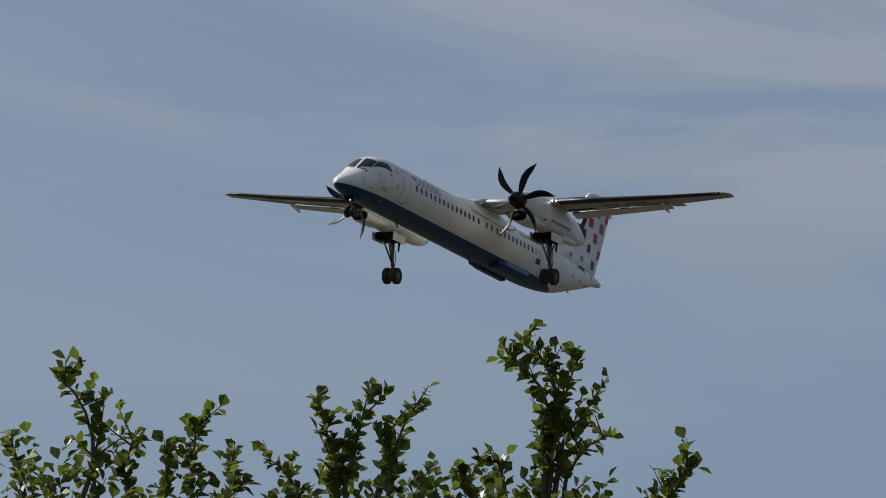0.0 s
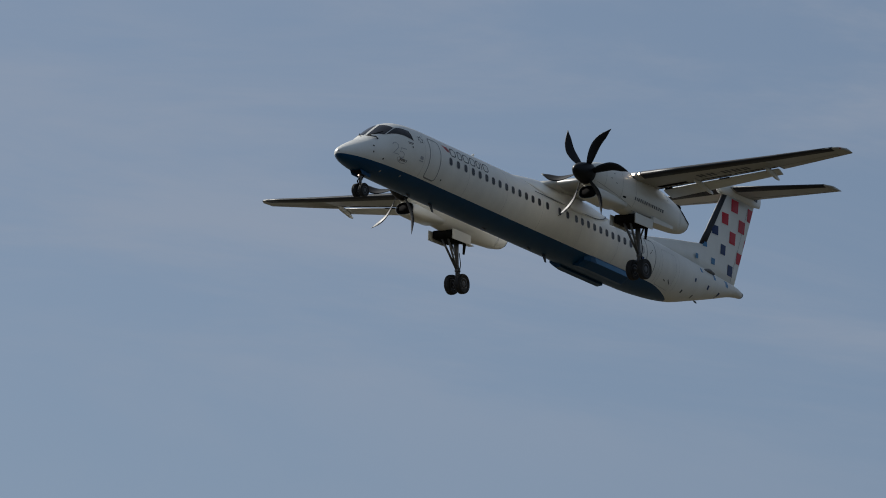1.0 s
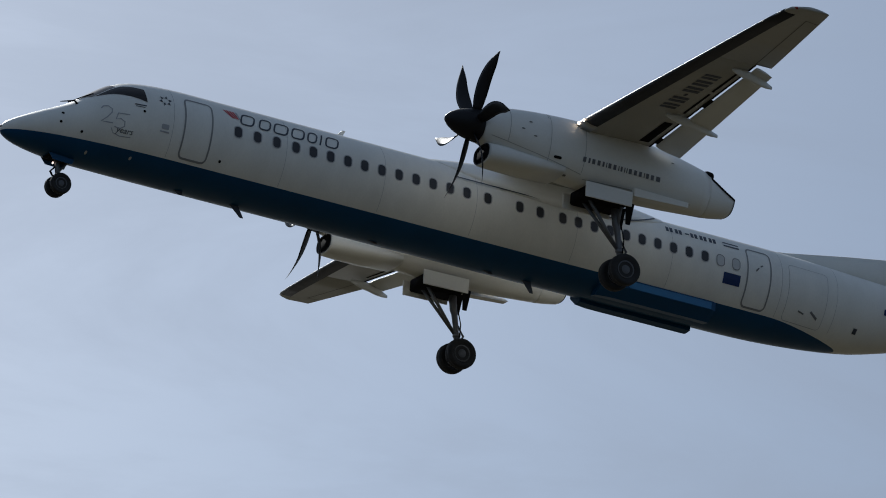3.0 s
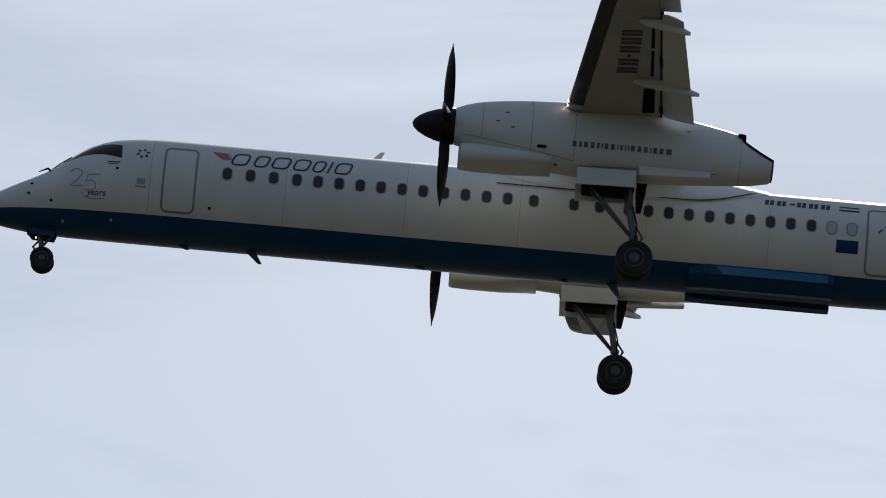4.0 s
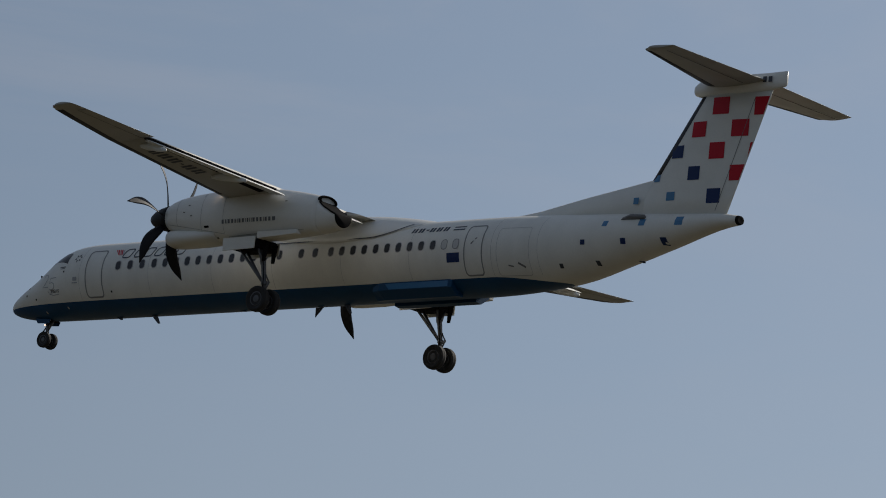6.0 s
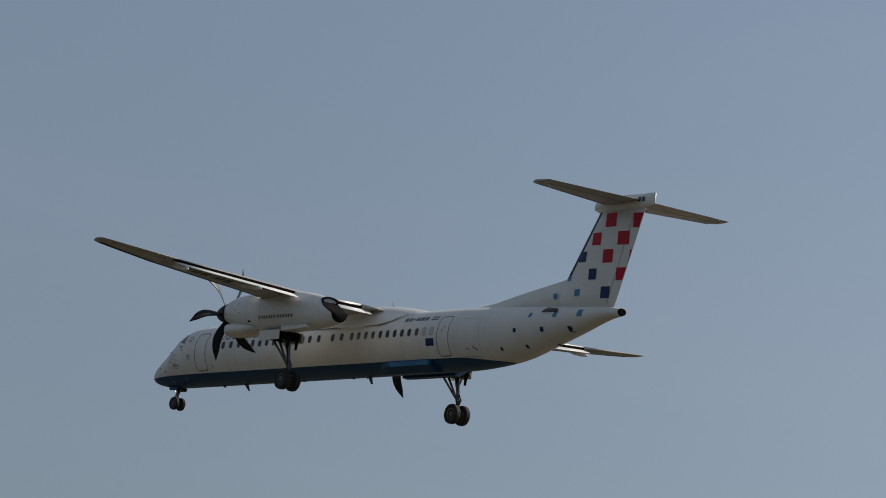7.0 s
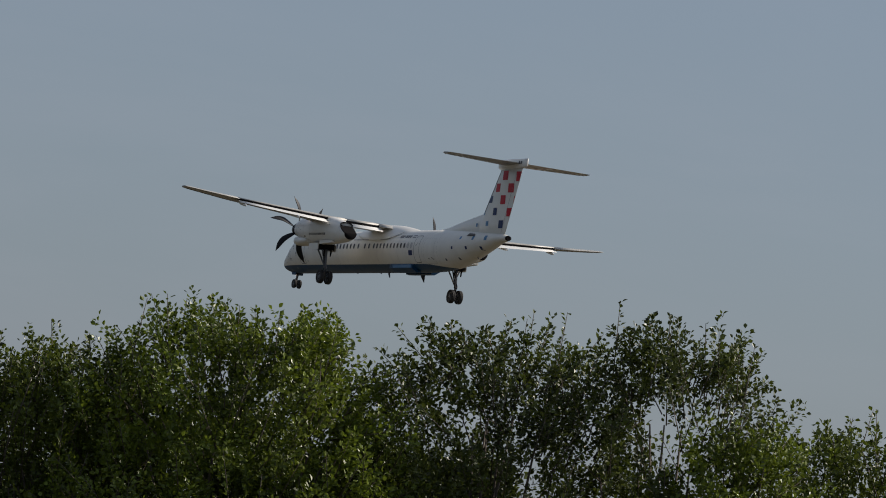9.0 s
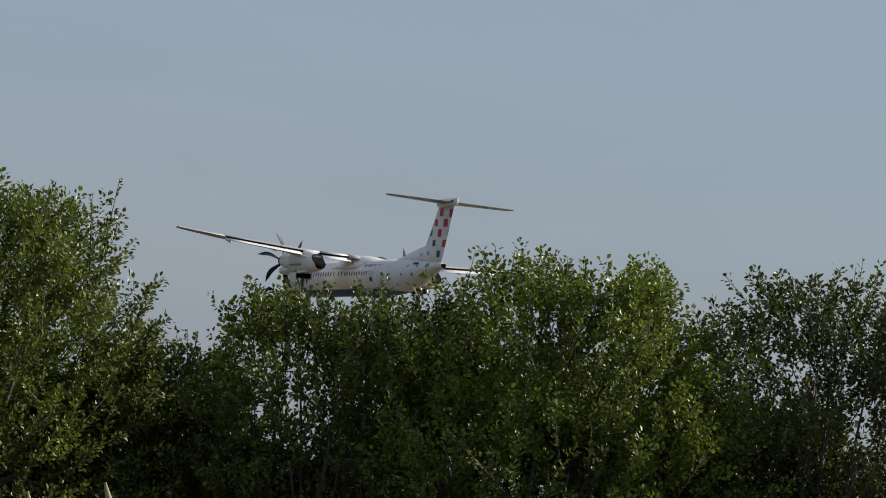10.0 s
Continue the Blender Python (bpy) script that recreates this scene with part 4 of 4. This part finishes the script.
    for k in range(2):
        part("registration_bar", prism([(31.5 + 0.2 * k, 5.02), (31.64 + 0.2 * k, 5.02), (31.64 + 0.2 * k, 5.2), (31.5 + 0.2 * k, 5.2)], 0.17 - 0.02 * k, 0.175 - 0.02 * k), INK, fin, smooth=False)
    for side in (1, -1):
        def ring(y, up=1.0, grow=0.0):
            t = y / 4.6
            le, te = between(29.3, 30.22, t), between(31.6, 31.42, t)
            if y > 4.5:
                le += 0.25
            return [(p[0] + grow, p[1], p[2] + (grow * 0.4 if p[2] > 5.08 else -grow * 0.4)) for p in airfoil(le, te - le, side * y, 5.08, 0.10, camber=-0.01, n=12, upto=up)]
        tail = part("tailplane", loft([ring(y) for y in (0.05, 1, 2.5, 4, 4.4, 4.62)]), WINGSHADED, plane, "white tailplane on top of the fin")
        part("deicing_boot", loft([ring(y, 0.19, 0.014) for y in (0.35, 2, 4.4)]), BOOT, tail, "black leading-edge boot")
        part("elevator_gap", loft([[(-between(30.9, 31.05, y / 4.6) - d, side * y, z) for d, z in ((0, 4.985), (-0.02, 4.985), (-0.02, 4.975), (0, 4.975))] for y in (0.4, 4.4)]), LINE, tail, smooth=False)
    return fin


def build_airliner():
    plane = new("airliner")
    tagged(plane, "white twin-propeller airliner with blue belly, wheels down", "airplane")
    build_fuselage(plane)
    build_tail(plane)
    hubs = []
    for side in (1, -1):
        build_wing(plane, side)
        hubs.append(build_nacelle(plane, side))
    # all stations above are in units of 1.013 m along the body
    done = set()
    for ob in plane.children_recursive:
        if ob in hubs:
            ob.location.x *= LENGTH
        elif ob.parent not in hubs and ob.data.name not in done:
            done.add(ob.data.name)
            for v in ob.data.vertices:
                v.co.x *= LENGTH
    return plane, hubs


LENGTH = 1.013
airliner, propellers = build_airliner()


# ---- trees ----
def leaf_shape(length, width):
    """Outline of one folded leaf, from its stalk."""
    return [(0, 0, 0), (width * 0.42, length * 0.35, 0.10 * length), (width * 0.5, length * 0.6, 0.12 * length), (0, length, -0.06 * length), (-width * 0.5, length * 0.6, 0.12 * length), (-width * 0.42, length * 0.35, 0.10 * length)]


LEAF_FACES = [(0, 1, 2, 3), (0, 3, 4, 5)]


def unit(a):
    return a / (np.linalg.norm(a, axis=1, keepdims=True) + 1e-9)


def leaf_mesh(name, frames, mat, length=0.06, width=0.042):
    """Many leaves in one mesh. frames: rows of place, direction, normal and size."""
    base = np.array(leaf_shape(length, width))
    rows = np.concatenate(frames)
    p, d, size = rows[:, None, 0:3], unit(rows[:, 3:6]), rows[:, None, 9:10]
    x = unit(np.cross(d, rows[:, 6:9]))
    z = np.cross(x, d)
    vs = p + size * (base[None, :, 0:1] * x[:, None] + base[None, :, 1:2] * d[:, None] + base[None, :, 2:3] * z[:, None])
    fs = (6 * np.arange(len(rows))[:, None, None] + np.array(LEAF_FACES)[None]).reshape(-1, 4)
    me = bpy.data.meshes.new(name)
    me.from_pydata(vs.reshape(-1, 3).tolist(), [], fs.tolist())
    me.materials.append(mat)
    return me


def shoot_leaves(rng, a, b, count, spread):
    """Leaves set round a shoot from a to b."""
    axis = (b - a) / (np.linalg.norm(b - a) + 1e-9)
    t = (np.arange(count) + rng.random(count))[:, None] / count
    rad = rng.normal(size=(count, 3))
    rad = unit(rad - axis * (rad @ axis)[:, None])
    d = rad * 0.85 + axis * (0.55 + 0.3 * rng.random((count, 1)))
    d[:, 2] += rng.normal(0, 0.35, count)
    nrm = axis * 0.8 + rng.normal(size=(count, 3)) * 0.6 + np.array([0, 0, 0.5])
    return np.concatenate([a + (b - a) * t + rad * spread * rng.random((count, 1)), d, nrm, 0.7 + 0.6 * rng.random((count, 1))], axis=1)


def make_tree(name, place, height, width, seed, mat, label, twigs=520, per=42, leaf=0.052, low=0.12, top_shoots=38, depth=1.0, dens_top=1.0, gaps=-0.22):
    """A broad bushy tree: trunk, limbs, and a crown of leafy twigs with upright shoots on top."""
    rng = np.random.default_rng(seed)
    height -= 0.3
    tree = new(name)
    tree.location = place
    tagged(tree, label, "tree", "hedge trees")
    part("trunk", tube([(0, 0, -0.1), (0.03, 0.02, height * 0.25), (0.06, -0.04, height * 0.5)], [0.11, 0.085, 0.05], 9), BARK, tree)
    cz, rz, rw = height * (0.5 + low / 2), height * (0.5 - low / 2) * 0.93, width / 2
    tips = []
    while len(tips) < 30:
        v = rng.normal(size=3)
        v /= np.linalg.norm(v)
        if v[2] > -0.45:
            tips.append(np.array([v[0] * rw * 0.75, v[1] * rw * depth * 0.75, cz + v[2] * rz * 0.75]))
    bm = bmesh.new()
    for t in tips:
        h = height * (0.12 + 0.3 * rng.random())
        mid = t * [0.5, 0.5, 0.5] + np.array([0.02, 0, h * 0.5]) + rng.normal(size=3) * 0.1
        tube([(0.02, 0, h), tuple(mid), tuple(t)], [0.04, 0.026, 0.008], 5, bm)
    tagged(part("limb_mass", bm, BARK, tree), kind="stuff")
    frames, wood = [], bmesh.new()
    zm = height * 0.5
    for k in range(twigs):
        z = height * 0.05 + (height * 0.97 - height * 0.05) * rng.random() ** 0.75
        wide = math.sqrt(max(0.02, 1 - max(0.0, (z - zm) / (height - zm)) ** 2.4))
        ang, r = 2 * math.pi * rng.random(), rng.random() ** 0.42
        v = np.array([math.cos(ang), math.sin(ang), max(0.0, (z - zm) / (height - zm))])
        lump = 1 + 0.22 * noise.noise(Vector((v[0] * 1.6 + seed, v[1] * 1.6, z * 0.9)))
        a = np.array([v[0] * rw * r * wide * lump, v[1] * rw * depth * r * wide * lump, z])
        d = v * np.array([0.7, 0.7, 0.4]) + np.array([0, 0, 0.75]) + rng.normal(size=3) * 0.3
        b = a + d / np.linalg.norm(d) * (0.3 + 0.3 * rng.random())
        clump = noise.noise(Vector((a[0] * 1.5 + seed * 3.1, a[1] * 1.5, a[2] * 1.5)))
        if clump < gaps:
            continue
        frames.append(shoot_leaves(rng, a, b, int(per * (1.0 + 0.7 * clump)), 0.06))
        if r > 0.75 and k % 2 == 0:
            tube([tuple(a - (b - a) * 0.5), tuple(b)], [0.008, 0.003], 3, wood)
    for k in range(top_shoots):
        x = rw * (2 * (k + rng.random()) / top_shoots - 1) * 0.97
        z = height * 0.5 + height * 0.5 * max(0.05, 1 - abs(x / rw) ** 2) ** 0.42 * (0.90 + 0.08 * rng.random())
        a = np.array([x, rng.normal(0, rw * depth * 0.25), z - 0.25])
        b = a + np.array([0.25 * x / rw + rng.normal(0, 0.09), rng.normal(0, 0.08), 0.36 + 0.46 * rng.random() ** 1.4])
        frames.append(shoot_leaves(rng, a, b, int(26 * dens_top), 0.035))
        tube([tuple(a), tuple(b)], [0.008, 0.003], 4, wood)
    tagged(part("twig_mass", wood, BARK, tree), kind="stuff")
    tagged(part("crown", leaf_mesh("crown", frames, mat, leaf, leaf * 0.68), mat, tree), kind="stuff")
    return tree


TURN = -0.42


def at_bearing(bearing, distance):
    b = radians(bearing + TURN)
    return (distance * math.cos(b), distance * math.sin(b), 0.0)


def top_at(height_angle, distance):
    return 1.7 + distance * math.tan(radians(height_angle + 0.12))


def build_hedge():
    d = 58.0
    # bearing, height angle of the top, width in metres, leaf kind, density
    for k, (b, h, w, mat, twigs, extra) in enumerate((
            (-16.7, 3.45, 3.9, LEAF_NEAR, 1500, 0.0), (-20.2, 2.75, 2.6, LEAF_NEAR, 480, 0.6), (-22.65, 3.30, 3.65, LEAF_BRIGHT, 1450, 0.0), (-25.2, 3.45, 3.2, LEAF_DARK, 620, 0.5),
            (-26.9, 3.66, 2.5, LEAF_DARK, 470, 0.0), (-28.8, 2.92, 2.3, LEAF_NEAR, 480, 0.4), (-31.1, 3.45, 2.3, LEAF_NEAR, 560, 0.2), (-18.7, 2.05, 2.4, LEAF_NEAR, 700, 1.2))):
        label = "bushy green tree with small leaves and upright shoots" if mat is not LEAF_DARK else "looser dark green tree with sky between its twigs"
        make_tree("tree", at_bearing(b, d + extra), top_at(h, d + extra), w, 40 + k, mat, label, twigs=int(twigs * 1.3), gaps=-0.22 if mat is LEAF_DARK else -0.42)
    make_tree("tree", at_bearing(-21.05, d + 0.3), top_at(2.78, d + 0.3), 2.0, 61, LEAF_NEAR, "bushy green tree with small leaves and upright shoots", twigs=380, gaps=-0.3)
    # a bright low bush before the looser trees
    make_tree("bush", at_bearing(-27.5, d - 0.9), top_at(2.75, d - 0.9), 1.7, 97, LEAF_BRIGHT, "bright yellow-green bush before the darker trees", twigs=420, low=0.0, top_shoots=10)
    make_tree("shrub", at_bearing(-24.6, d + 1.3), top_at(2.2, d + 1.3), 2.6, 96, LEAF_DARK, "dense dark green shrub between the hedge trees", twigs=900, low=0.0, top_shoots=14, gaps=-0.5)
    # lower growth behind, which closes the hedge near the ground
    for k, (b, h, w) in enumerate(((-15.9, 2.3, 3.6), (-18.0, 1.6, 3.4), (-19.8, 1.1, 3.4), (-22.0, 2.3, 3.8), (-24.2, 2.1, 3.6), (-26.2, 1.5, 3.4), (-28.2, 1.2, 3.2), (-30.5, 1.3, 3.4))):
        make_tree("shrub", at_bearing(b, d + 2.4), top_at(h, d + 2.4), w, 80 + k, LEAF_DARK, "dense dark green shrub behind the hedge trees", twigs=950, per=36, leaf=0.08, low=0.0, top_shoots=8, gaps=-1.0)


build_hedge()


def build_near_trees():
    """Young trees close to the camera whose top shoots reach into the picture."""
    d = 25.0
    rng = np.random.default_rng(7)
    one_leaf = leaf_mesh("leaf", [np.array([[0, 0, 0, 0, 1.0, 0, 0, 0, 1.0, 1.0]])], LEAF_TOP, 0.056, 0.045)
    budget = [290]
    # the shoots of each tree: bearing and height angle of the tip, length, sideways lean of the foot
    trees = (
        ((-150.63, 9.97, 0.35, 0.1), (-151.01, 10.62, 0.44, 0.2), (-151.52, 10.16, 0.35, 0.01), (-151.87, 10.18, 0.35, 0.01)),
        ((-152.2, 10.0, 0.29, -0.01), (-152.45, 10.35, 0.4, 0.03), (-152.85, 9.96, 0.24, 0.0), (-153.21, 10.03, 0.28, 0.13)),
        ((-153.61, 10.61, 0.42, 0.15), (-154.12, 10.77, 0.44, -0.05), (-154.62, 10.71, 0.43, -0.09), (-154.36, 10.41, 0.32, -0.03), (-154.8, 9.98, 0.18, -0.05), (-153.78, 10.3, 0.35, 0.07)),
        ((-155.09, 10.12, 0.22, 0.06), (-155.45, 10.24, 0.26, 0.08), (-155.38, 11.24, 0.45, 0.26), (-155.6, 11.39, 0.34, 0.18), (-156.15, 11.24, 0.48, -0.07), (-156.57, 10.59, 0.39, -0.18), (-156.37, 10.88, 0.31, -0.13), (-155.86, 10.61, 0.4, 0.05)),
        ((-157.45, 10.36, 0.27, -0.12), (-157.28, 10.15, 0.21, -0.08)))
    for shoots in trees:
        b0 = sum(row[0] for row in shoots) / len(shoots)
        across = np.array([math.sin(radians(b0)), -math.cos(radians(b0)), 0.0])
        root = np.array(at_bearing(b0 - TURN, d))
        tree = new("young_tree")
        tree.location = root
        tagged(tree, "young tree with slender leafy shoots against the sky", "tree", "young trees")
        tops = [np.array(toward(b, h, d / math.cos(radians(h)))) for b, h, _, _ in shoots]
        fork = np.array([0, 0, min(t[2] for t in tops) - 0.92])
        part("trunk", tube([(0, 0, -0.1), tuple(fork * 0.5 + [0.05, 0.03, 0]), tuple(fork)], [0.10, 0.075, 0.045], 9), BARK, tree)
        rest, wood = [], bmesh.new()
        for (b, h, length, lean), tip in zip(shoots, tops):
            tip = tip - root - [0, 0, 0.085]
            a = tip + across * lean - [0, 0, math.sqrt(max(0.01, length**2 - lean**2))] + rng.normal(0, 0.01, 3)
            bow = (a + tip) / 2 + across * (0.22 * lean + rng.normal(0, 0.012)) + [0, 0, 0.25 * abs(lean)]
            mid = fork + (a - fork) * 0.55 + rng.normal(0, 0.04, 3) + [0, 0, -0.06]
            line = [a, (a + bow) / 2 + (bow - (a + tip) / 2) * 0.3, bow, (bow + tip) / 2 + (bow - (a + tip) / 2) * 0.3, tip]
            part("limb", tube([tuple(fork), tuple(mid), *[tuple(q) for q in line]], [0.028, 0.018, 0.011, 0.009, 0.007, 0.005, 0.0025], 6), BARK, tree)
            frames = []
            for p, q, share in zip(line, line[1:], (0.8, 1.1, 1.1, 1.3)):
                frames.append(shoot_leaves(rng, p, q, int(14 * length * share) + 1, 0.010))
                for j in range(int(3.2 * length + 1.1 * rng.random())):
                    g = p + (q - p) * rng.random()
                    e = g + across * rng.normal(0, 0.05) + np.array([*rng.normal(0, 0.02, 2), 0.05 + 0.10 * rng.random()])
                    tube([tuple(g), tuple(e)], [0.005, 0.002], 4, wood)
                    frames.append(shoot_leaves(rng, g, e, 7, 0.010))
            for j in range(16):
                p = fork + (a - fork) * (0.3 + 0.7 * rng.random()) + rng.normal(0, 0.07, 3)
                rest.append(np.concatenate([p, rng.normal(size=3) + [0, 0, 0.3], rng.normal(size=3) + [0, 0, 0.7], [0.8 + 0.5 * rng.random()]])[None])
            for j, fr in enumerate(np.concatenate(frames)):
                if j % 6 == 0 and budget[0] > 0:
                    p, dd, nr, size = fr[0:3], fr[3:6], fr[6:9], fr[9]
                    dd = dd / np.linalg.norm(dd)
                    x = np.cross(dd, nr)
                    x /= np.linalg.norm(x)
                    z = np.cross(x, dd)
                    m = Matrix(((x[0], dd[0], z[0], p[0]), (x[1], dd[1], z[1], p[1]), (x[2], dd[2], z[2], p[2]), (0, 0, 0, 1))) @ Matrix.Scale(size, 4)
                    part("leaf", one_leaf, LEAF_TOP, tree, at=m)
                    budget[0] -= 1
                else:
                    rest.append(fr[None])
        # fuller crown below the shoots
        for j in range(22 * len(shoots)):
            v = rng.normal(size=3)
            v /= np.linalg.norm(v)
            p = fork + np.array([v[0] * 0.75, v[1] * 0.75, 0.22 + v[2] * 0.42]) * rng.random() ** 0.4
            q = p + (v * 0.5 + np.array([0, 0, 0.8])) * 0.22
            rest.append(shoot_leaves(rng, p, q, 14, 0.03))
        tagged(part("twig_mass", wood, BARK, tree), kind="stuff")
        tagged(part("crown", leaf_mesh("crown", rest, LEAF_TOP, 0.056, 0.045), LEAF_TOP, tree), kind="stuff")


build_near_trees()


def build_tall_grass():
    rng = np.random.default_rng(3)
    d = 13.0
    for b, h in ((-17.35, 0.30), (-17.62, 0.52), (-17.75, 0.35), (-18.2, 0.50), (-18.45, 0.2), (-17.1, 0.42)):
        stalk = new("grass_stalk")
        stalk.location = at_bearing(b, d)
        tagged(stalk, "tall dry grass stalk with a bent seed head", "grass", "tall grass stalks")
        top = top_at(h + 0.04, d)
        lean = rng.normal(0, 0.03)
        part("stem", tube([(0, 0, -0.02), (lean * 0.3, lean, top * 0.6), (lean, lean * 2, top - 0.1)], [0.005, 0.004, 0.003], 6), STRAW, stalk)
        part("seed_head", tube([(lean, lean * 2, top - 0.11), (lean + 0.004, lean * 2 + 0.006, top - 0.05), (lean + 0.012, lean * 2 + 0.022, top)], [0.003, 0.009, 0.002], 7), STRAW, stalk)


build_tall_grass()


# ---- motion of the aircraft and its propellers ----
def motions():
    walk(airliner, [
        (0, pose(-248.41, -123.28, 64.62, -0.47, 0.86, -0.74)),
        (0.5, pose(-215.87, -124.53, 62.54, -0.15, 0.43, -0.51)),
        (1, pose(-183.30, -125.79, 60.46, 0.06, 0.20, -0.32)),
        (1.5, pose(-150.70, -127.06, 58.38, 0.03, 0.39, -0.25)),
        (2, pose(-118.09, -128.33, 56.30, 0.58, 0.03, -0.02)),
        (2.5, pose(-85.45, -129.61, 54.23, 1.42, -0.62, 0.28)),
        (2.7, pose(-72.39, -130.12, 53.40, 1.23, -0.59, 0.24)),
        (3.8, pose(-0.50, -132.97, 48.83, 0.02, -0.25, 0.16)),
        (4, pose(12.58, -133.49, 48.00, -0.24, -0.14, 0.20)),
        (4.4, pose(38.75, -134.53, 46.34, -0.20, 0.03, 0.15)),
        (4.5, pose(45.29, -134.79, 45.92, -0.09, 0.06, 0.12)),
        (5, pose(78.02, -136.10, 43.85, 0.47, 0.22, -0.05)),
        (5.5, pose(110.76, -137.42, 41.78, 0.25, 0.11, 0.16)),
        (5.7, pose(123.86, -137.94, 40.95, 0.16, 0.06, 0.25)),
        (6.8, pose(195.96, -140.86, 36.40, -0.31, -0.20, 0.24)),
        (7, pose(209.07, -141.40, 35.57, -0.39, -0.21, 0.32)),
        (7.5, pose(241.86, -142.73, 33.50, -0.60, -0.24, 0.54)),
        (8, pose(274.66, -144.08, 31.44, -0.75, -0.29, 0.38)),
        (8.5, pose(307.47, -145.42, 29.38, -0.63, -0.35, 0.28)),
        (9, pose(340.29, -146.78, 27.32, 0.02, -0.45, 0.31)),
        (9.5, pose(373.11, -148.13, 25.26, 0.01, -0.24, -0.03)),
        (10, pose(405.94, -149.49, 23.21, -0.33, 0.13, -0.57)),
    ])
    # propeller phase in degrees at each half second; about 75 degrees a tenth of a second
    for hub, phases in zip(propellers, (PHASES_LEFT, PHASES_RIGHT)):
        rows, angle = [], phases[0]
        place = hub.matrix_basis.translation.copy()
        for k in range(20):
            goal = phases[k + 1]
            turn = 375 + ((goal - angle - 375 + 30) % 60) - 30
            for j in range(5):
                rows.append((0.5 * k + 0.1 * j, Matrix.Translation(place) @ pose(0, 0, 0, SPIN * (angle + turn * j / 5), 0, 0)))
            angle += turn
        rows.append((10.0, Matrix.Translation(place) @ pose(0, 0, 0, SPIN * angle, 0, 0)))
        walk(hub, rows)


SPIN = 1
PHASES_LEFT = [41, 34, 33, 24, 21, 21, 30, 50, 25, 2, 26, 43, 40, 30, 18, 9, 56, 48, 49, 54, 43]
PHASES_RIGHT = [15, 16, 25, 25, 16, 28, 20, 10, 0, 8, 29, 37, 45, 50, 50, 33, 20, 8, 7, 9, 11]
motions()
